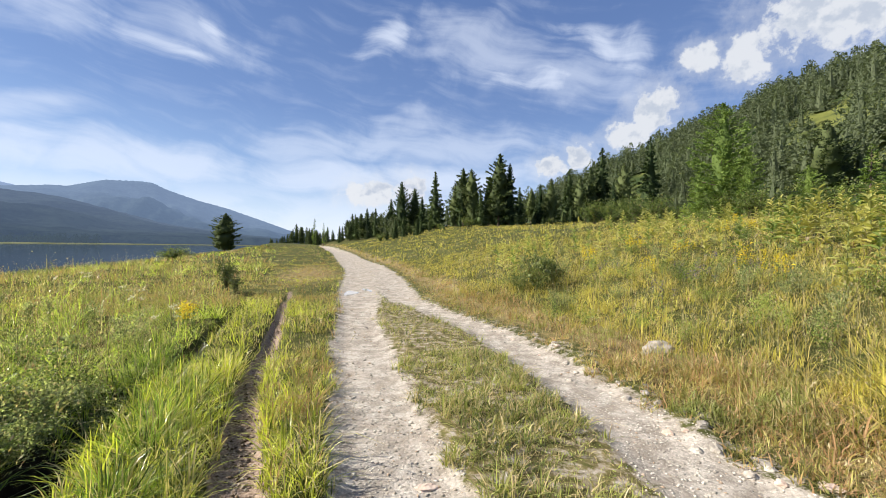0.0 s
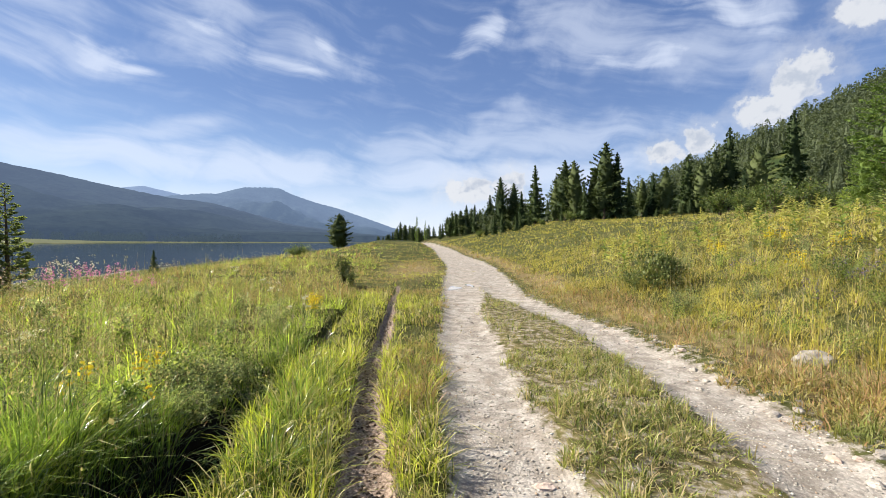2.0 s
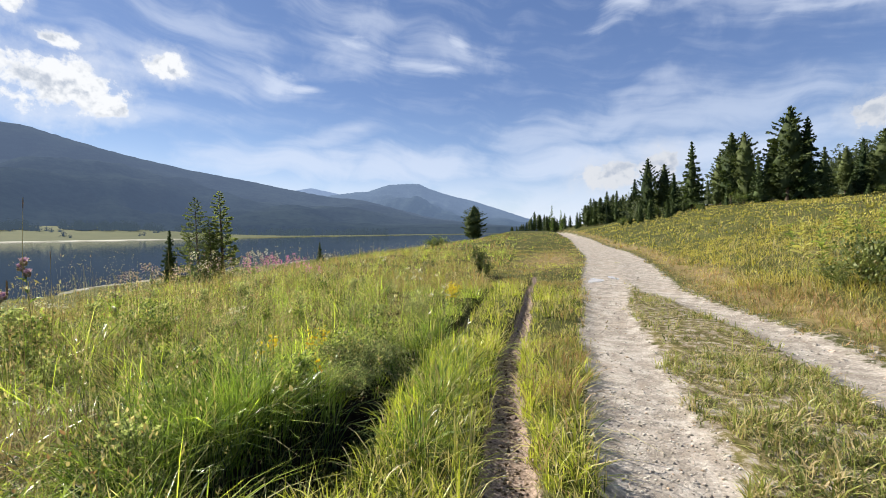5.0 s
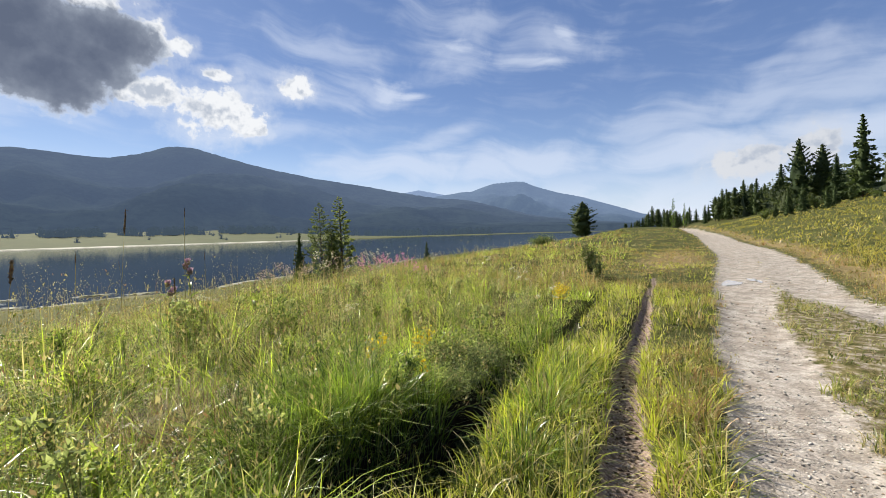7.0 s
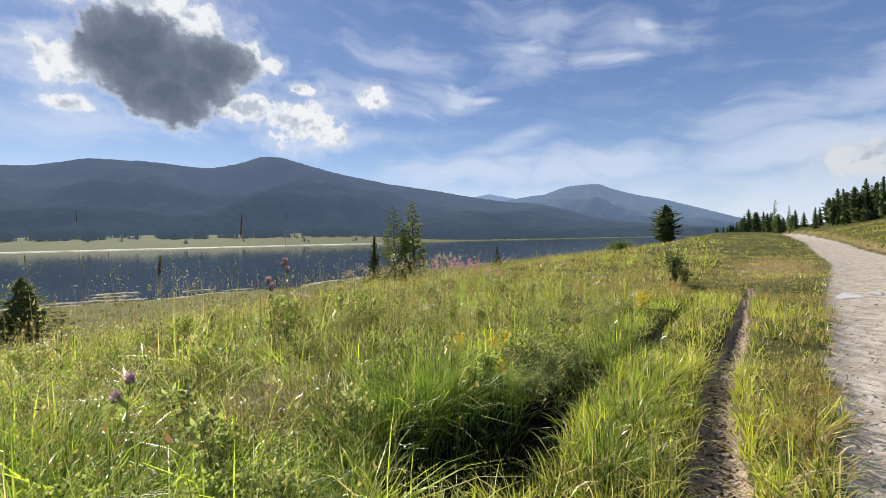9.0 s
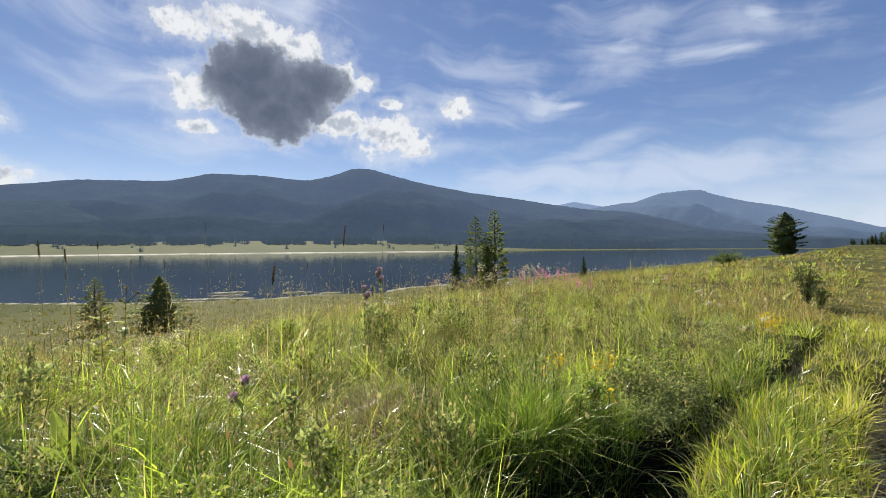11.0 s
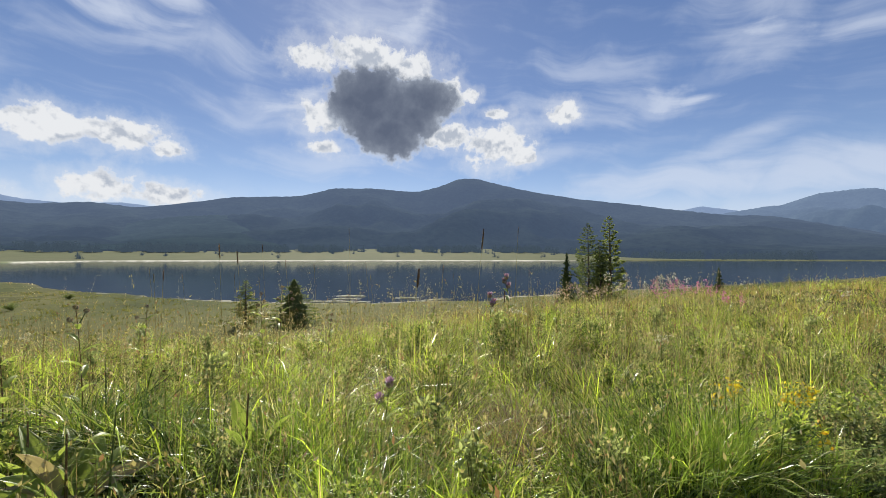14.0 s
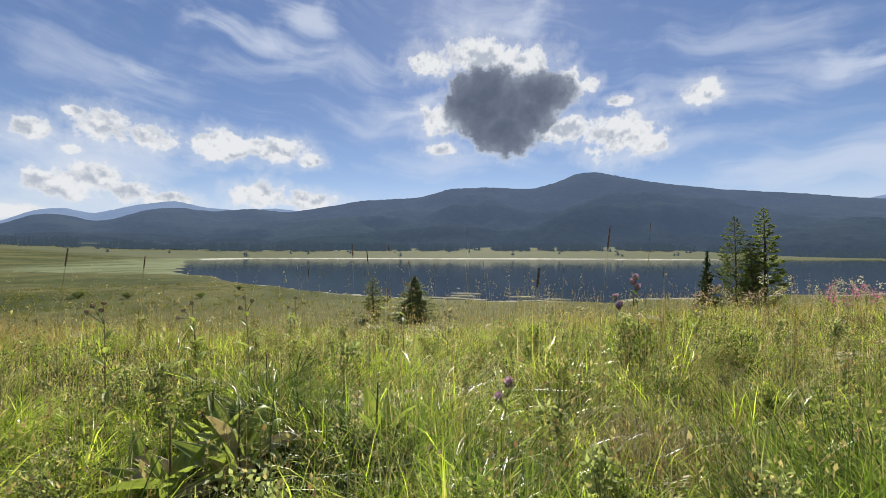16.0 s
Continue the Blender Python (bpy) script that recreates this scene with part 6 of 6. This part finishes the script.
def thistle(x, y, height, heads, label, seed, faded=False):
    r = np.random.default_rng(seed)
    ob = thing("thistle", label, "thistle", x, y, "thistles in the meadow", turn=seed * 47 % 360)
    part("stem", rod(height, 0.0042, (0.04, 0.02), BROWN_STEM if faded else STEM), ob)
    for k in range(9):
        t = 0.12 + 0.72 * k / 8
        leaf = part("leaf", THORN_LEAF, ob)
        q = 1.1 - 0.6 * t
        leaf.matrix_local = pose(0.04 * t * t, 0.02 * t * t, height * t, 20, 0, k * 137.5) @ Matrix.Diagonal((q, q, q, 1))
    for k in range(heads):
        dx, dy, dz = (0.04, 0.02, height) if k == 0 else (0.04 + r.uniform(-0.09, 0.09), 0.02 + r.uniform(-0.09, 0.09), height - r.uniform(0.02, 0.12))
        head = part("head", BURS, ob, "spiny brown head")
        head.matrix_local = pose(dx, dy, dz) @ Matrix.Diagonal((0.8, 0.8, 0.8, 1) if faded else (1.25, 1.25, 1.3, 1))
        flower = part("flower", DOWN if faded else TUFT, head, "grey faded down" if faded else "dusty purple tuft")
        flower.matrix_local = pose(0, 0, 0.006) @ Matrix.Diagonal((1, 1, 0.5 if faded else 1.0, 1))
        if k:
            q = np.linspace(0, 1, 4)[:, None]
            a, b = np.array([0.03, 0.015, height * 0.86]), np.array([dx, dy, dz])
            v, t = tube(a + (b - a) * q, 0.003 * (1.3 - 0.5 * q[:, 0]), 4)
            part("branch", tri_mesh("branch", v, t, STEM), ob)


def rise(az, r, el):
    """Height over the ground of what stands r metres off and ends at the height angle el."""
    x, y = polar(az, r)
    return 1.3 + r * math.tan(radians(el)) - float(land(x, y))


for az, r, el, heads, faded in [(-77.2, 5.2, -2.7, 3, False), (-79.4, 5.3, -5.0, 3, False), (-104.5, 5.0, -3.6, 4, True), (-106.2, 5.2, -4.2, 3, True), (-99, 5.6, -7.0, 4, True), (-121, 4.2, -4.6, 3, True), (-126, 4.5, -5.0, 3, True), (-117, 5.5, -5.0, 2, True),
                                (-133, 4.2, -4.6, 4, True), (-68, 7.2, -4.4, 4, True), (-94, 3.4, -14.0, 2, False), (-86, 7.0, -6.5, 3, True), (-71, 6.0, -5.6, 4, True)]:
    x, y = polar(az, r)
    thistle(x, y, rise(az, r, el), heads, "tall thistle with faded brown heads" if faded else "tall thistle with purple flower heads", int(-az * 3) + heads, faded)


def seed_spike(x, y, height, long, thick, label, mat):
    """A thin stalk with a slim, slightly ragged spike at its end."""
    ob = thing("seed_spike", label, "grass spike", x, y, "tall grass spikes", turn=(x * 91) % 360)
    lean = 0.05 * height
    q = np.linspace(0, 1, 7)
    v, t = tube(np.stack([lean * q * q, 0.5 * lean * q * q, height * q], 1), 0.0017 * (1.2 - 0.6 * q), 4)
    part("stem", tri_mesh("stem", v, t, STRAW), ob)
    r = np.random.default_rng(int(abs(x) * 100))
    q = np.linspace(0, 1, 12)
    up = height - long + long * q
    path = np.stack([lean * (up / height) ** 2, 0.5 * lean * (up / height) ** 2, up], 1)
    v, t = tube(path, thick * (np.sin(np.clip(q * 0.93 + 0.04, 0, 1) * math.pi) ** 0.5) * r.uniform(0.75, 1.15, 12) + 0.0004, 6)
    v = v + r.normal(0, thick * 0.12, v.shape)
    n = 70
    k = r.integers(0, 12, n)
    w = np.stack([r.normal(0, 0.8, n), r.normal(0, 0.8, n), r.uniform(0.6, 1.6, n)], 1)
    w = w / np.linalg.norm(w, axis=1, keepdims=True) * thick * 1.7
    bits = cards(path[k] + r.normal(0, thick * 0.3, (n, 3)), w, np.cross(w, r.normal(0, 1, (n, 3))) * 0.22, 0.0)
    v, t = join([(v, t), bits])
    part("spike", tri_mesh("spike", v, t, mat), ob)


for az, r, el, long, thick in [(-83.6, 3.6, 2.9, 0.14, 0.0062), (-77.9, 4.2, 3.3, 0.07, 0.0026), (-91.7, 3.2, -1.7, 0.11, 0.0075), (-78.8, 4.4, -4.3, 0.10, 0.0060), (-105.9, 4.6, 1.1, 0.06, 0.0034), (-110.1, 4.6, 1.1, 0.11, 0.0055), (-108.2, 4.8, 0.3, 0.10, 0.0055), (-103.2, 5.0, -0.6, 0.07, 0.0034),
                               (-100.5, 4.6, -0.9, 0.06, 0.0034), (-96.9, 4.4, 3.2, 0.08, 0.0018), (-136.5, 4.0, 0.3, 0.10, 0.0042), (-141, 3.6, 0.0, 0.10, 0.0042), (-131, 4.2, -0.3, 0.08, 0.0036), (-87.0, 4.0, -1.2, 0.06, 0.0030), (-94.2, 5.0, -0.8, 0.06, 0.0028), (-115.5, 4.2, -1.5, 0.07, 0.0035)]:
    x, y = polar(az, r)
    seed_spike(x, y, rise(az, r, el), long, thick, "thin reddish-brown grass spike on a stalk", SPIKE)
for k in range(26):
    az, r = rng.uniform(-145, -58), rng.uniform(3.6, 6.5)
    x, y = polar(az, r)
    if zones(np.array([x]), np.array([y]))[0][0] == 1:
        seed_spike(x, y, rise(az, r, rng.uniform(-6.5, -1.2)), rng.uniform(0.04, 0.08), rng.uniform(0.0018, 0.003), "slender straw-coloured grass spike on a stalk", SPIKE if k % 3 == 0 else STRAW)


def flower_stand(name, label, category, x, y, height, mat, stems, seed, group, size=0.012, spread=0.12, column=0.2):
    """Slender flowering stems in a clump, each with its blossom, and the foliage round them."""
    r = np.random.default_rng(seed)
    ob = thing(name, label, category, x, y, group)
    lb, lw = [], []
    for k in range(stems):
        a = r.uniform(0, 6.28)
        tip = np.array([math.cos(a) * spread * r.random(), math.sin(a) * spread * r.random(), height * r.uniform(0.75, 1.0)])
        q = np.linspace(0, 1, 4)[:, None]
        root = tip * np.array([0.5, 0.5, 0])
        v, t = tube(root + (tip - root) * q, 0.003 * (1.2 - 0.7 * q[:, 0]), 4)
        stem = part("stem", tri_mesh("stem", v, t, STEM), ob)
        m = 26
        p = tip + r.normal(0, 1, (m, 3)) * np.array([0.022, 0.022, 0.0]) - np.array([0, 0, 1]) * r.uniform(0, column, (m, 1)) * height
        d = r.normal(0, 1, (m, 3))
        d = d / np.linalg.norm(d, axis=1, keepdims=True) * size
        v, t = cards(p, d, np.cross(d, r.normal(0, 1, (m, 3))) * 0.45, 0.0)
        part("blossom", tri_mesh("blossom", v, t, mat), stem)
        m = 16
        lb.append(root + (tip - root) * r.uniform(0.1, 0.8, (m, 1)))
        d = np.stack([r.normal(0, 1, m), r.normal(0, 1, m), r.uniform(0, 0.8, m)], 1)
        lw.append(d / np.linalg.norm(d, axis=1, keepdims=True) * 0.075)
    w2 = np.concatenate(lw)
    v, t = cards(np.concatenate(lb), w2, np.cross(w2, np.array([0, 0, 1.0])) * 0.14)
    part("foliage", tri_mesh("foliage", v, t, HERB), ob)


for k, (az, r, el) in enumerate([(-52.4, 11.0, -2.6), (-51.2, 11.4, -3.0), (-53.6, 10.6, -3.0), (-54.8, 11.8, -2.3), (-56.4, 11.0, -2.4), (-50.0, 10.4, -3.8), (-58.2, 9.8, -2.6)]):
    x, y = polar(az, r)
    flower_stand("fireweed", "pink fireweed spires over the meadow", "flower", x, y, rise(az, r, el), PINK, 5, 60 + k, "fireweed over the meadow", 0.023, 0.3, 0.25)
for k, (x, y, h, n) in enumerate([(-3.0, 2.4, 0.50, 5), (-3.2, 2.15, 0.45, 3), (-3.6, 5.8, 0.50, 12), (-3.85, 6.2, 0.48, 10), (-2.45, 2.1, 0.45, 1)]):
    flower_stand("yellow_flowers", "clump of small bright yellow flowers", "flower", x, y, h, YELLOW, n, 80 + k, "yellow flower clumps", 0.02, 0.15, 0.3)
for k in range(16):
    az, r = rng.uniform(18, 50), rng.uniform(7, 18)
    x, y = polar(az, r)
    if x > float(right_edge(y)) + 1.8:
        flower_stand("yellow_flowers", "yellow flowering herb on the bank", "flower", x, y, rng.uniform(0.5, 0.75), YELLOW, 6, 100 + k, "yellow herbs on the bank", 0.025, 0.3, 0.4)
DUSTY = leaf_material("dusty_pink_plumes", (0.34, 0.22, 0.20), (0.56, 0.44, 0.40), (0.45, 0.38, 0.30), 0.2, 0.7, 0.3, 5.0)
for k, (az, r, el) in enumerate([(-57.5, 9.5, -1.9), (-59.2, 9.0, -2.2), (-61.0, 8.6, -2.4), (-63.2, 8.2, -2.0), (-65.0, 7.6, -2.6), (-67.0, 7.8, -3.0), (-55.6, 10.2, -2.0), (-69.0, 7.4, -3.6)]):
    x, y = polar(az, r)
    flower_stand("fading_flowers", "faded dusty pink seed plumes over the meadow", "flower", x, y, rise(az, r, el), DUSTY if k % 3 else PALE, 5, 240 + k, "faded plumes over the meadow", 0.02, 0.32, 0.14)
VIOLET = leaf_material("dusky_violet_petals", (0.10, 0.07, 0.16), (0.22, 0.17, 0.33), (0.2, 0.16, 0.2), 0.15, 0.6, 0.3, 6.0)
for k in range(7):
    az, r = rng.uniform(20, 46), rng.uniform(6.5, 10)
    x, y = polar(az, r)
    if x > float(right_edge(y)) + 1.5:
        flower_stand("violet_flowers", "dusky violet flower spires in the grass", "flower", x, y, rng.uniform(0.45, 0.6), VIOLET, 5, 130 + k, "violet flowers on the bank", 0.014, 0.3, 0.3)
for k in range(34):
    az, r = rng.uniform(-128, -22), rng.uniform(4.5, 13)
    x, y = polar(az, r)
    kind, h = zones(np.array([x]), np.array([y]))
    if kind[0] == 1:
        flower_stand("umbel_flowers", "pale seed umbels on thin stems", "flower", x, y, float(h[0]) + rng.uniform(0.12, 0.3), PALE if k % 3 else STRAW, 4, 160 + k, "pale umbels in the meadow", 0.014, 0.18, 0.05)


def reed_raft(x, y, length, width, turn, seed):
    """Pale dead reeds that have drifted into a mat at the water's edge."""
    r = np.random.default_rng(seed)
    ob = thing("reed_raft", "pale drifted reed mat at the lake's edge", "reeds", x, y, "drifted reeds", z=WATER, turn=turn)
    for side in range(2):
        n = 260
        p = np.stack([r.normal(0, 0.32, n) * length, r.normal(0.22 * (side * 2 - 1), 0.22, n) * width, r.uniform(0.01, 0.10, n)], 1)
        a = r.normal(0, 0.35, n)
        w = np.stack([np.cos(a), np.sin(a), r.normal(0, 0.04, n)], 1) * r.uniform(0.25, 0.8, (n, 1))
        v, t = cards(p, w, np.cross(w, np.array([0, 0, 1.0]) + r.normal(0, 0.3, (n, 3))) * 0.06, 0.0)
        tagged(part("mat_layer", tri_mesh("mat_layer", v, t, DRIFT), ob), kind="stuff")


DRIFT = leaf_material("drifted_reeds", (0.42, 0.40, 0.32), (0.70, 0.68, 0.60), (0.25, 0.22, 0.12), 0.15, 0.8, 0.2, 2.0, 0.2)
for k, (x, y, long, wide, turn) in enumerate([(-57.3, -9.6, 2.4, 0.8, 80), (-57.0, -7.0, 2.6, 0.9, 85), (-55.8, -4.2, 2.4, 0.8, 75), (-60.5, -6.0, 2.2, 0.6, 80), (-64.2, -5.6, 2.8, 0.7, 85), (-55.2, 4.2, 1.8, 0.7, 95), (-57.5, 6.9, 2.0, 0.6, 90), (-60.4, 2.8, 1.8, 0.5, 85)]):
    reed_raft(x, y, long, wide, turn, 300 + k)


def build_panicles():
    """Tall loose grass panicles that stand over the sward, too many to count."""
    pieces, b, w, s = [], [], [], []
    x, y = scatter(3.0, 7.0, 340, -148, -42)
    kind, h = zones(x, y)
    x, y = x[kind == 1], y[kind == 1]
    n = len(x)
    r = np.hypot(x, y)
    tall = 1.3 + r * np.tan(np.radians(rng.uniform(-8.5, -0.3, n))) - land(x, y)
    lean, turn = rng.uniform(0.04, 0.30, n), rng.uniform(0, 6.28, n)
    pieces.append(blades(x, y, tall, np.full(n, 0.0020), lean, turn, (0, 0.5, 0.8)))
    for k in range(16):
        t = rng.uniform(0.80, 1.0, n)
        p = np.stack([x + np.cos(turn) * lean * tall * t * t, y + np.sin(turn) * lean * tall * t * t, land(x, y) - 0.015 + tall * (t - 0.32 * lean * t * t)], 1)
        way = rng.normal(0, 1, p.shape) * np.array([1, 1, 0.5]) + np.array([0, 0, 0.2])
        way = way / np.linalg.norm(way, axis=1, keepdims=True)
        far = rng.uniform(0.004, 0.030, (n, 1)) * (1.15 - t)[:, None] * 5
        b.append(p + way * far), w.append((way + rng.normal(0, 0.4, p.shape)) * 0.011), s.append(np.cross(way, rng.normal(0, 1, p.shape)) * 0.0022)
    v, t = cards(np.concatenate(b), np.concatenate(w), np.concatenate(s))
    pieces.append((v, t, np.arange(len(t) // 3) * 3))
    sward("grass_panicles", "tall loose pale grass panicles over the meadow", pieces, STRAW)


build_panicles()


def build_dry_stems():
    """Upright brown stems left from flowering, too many to count."""
    x, y = scatter(2.6, 8.0, 1900, -148, -38)
    kind, h = zones(x, y)
    m = (kind == 1) & (lumps(x, y, 0.8, 2.0) + rng.normal(0, 0.5, len(x)) > -0.1)
    x, y, h = x[m], y[m], h[m]
    n = len(x)
    tall = h * rng.uniform(0.9, 1.5, n) + rng.uniform(0.08, 0.28, n)
    lean, turn = rng.uniform(0.0, 0.14, n), rng.uniform(0, 6.28, n)
    pieces = [blades(x, y, tall, rng.uniform(0.0025, 0.0045, n), lean, turn, (0, 0.5, 0.85))]
    b, w, s = [], [], []
    for k in range(9):
        t = rng.uniform(0.55, 1.0, n)
        p = np.stack([x + np.cos(turn) * lean * tall * t * t, y + np.sin(turn) * lean * tall * t * t, land(x, y) - 0.015 + tall * (t - 0.32 * lean * t * t)], 1)
        way = rng.normal(0, 1, p.shape) * np.array([1, 1, 0.4]) + np.array([0, 0, 0.5])
        way = way / np.linalg.norm(way, axis=1, keepdims=True) * rng.uniform(0.008, 0.022, (n, 1))
        b.append(p), w.append(way), s.append(np.cross(way, rng.normal(0, 1, p.shape)) * 0.14)
    v, t = cards(np.concatenate(b), np.concatenate(w), np.concatenate(s))
    pieces.append((v, t, np.arange(len(t) // 3) * 3))
    sward("dry_stems", "upright brown dried flower stems in the meadow", pieces, DRY_STEM)


DRY_STEM = leaf_material("dried_stems", (0.085, 0.062, 0.03), (0.24, 0.20, 0.09), (0.34, 0.26, 0.13), 0.2, 0.7, 0.25, 1.0, 0.15)
build_dry_stems()
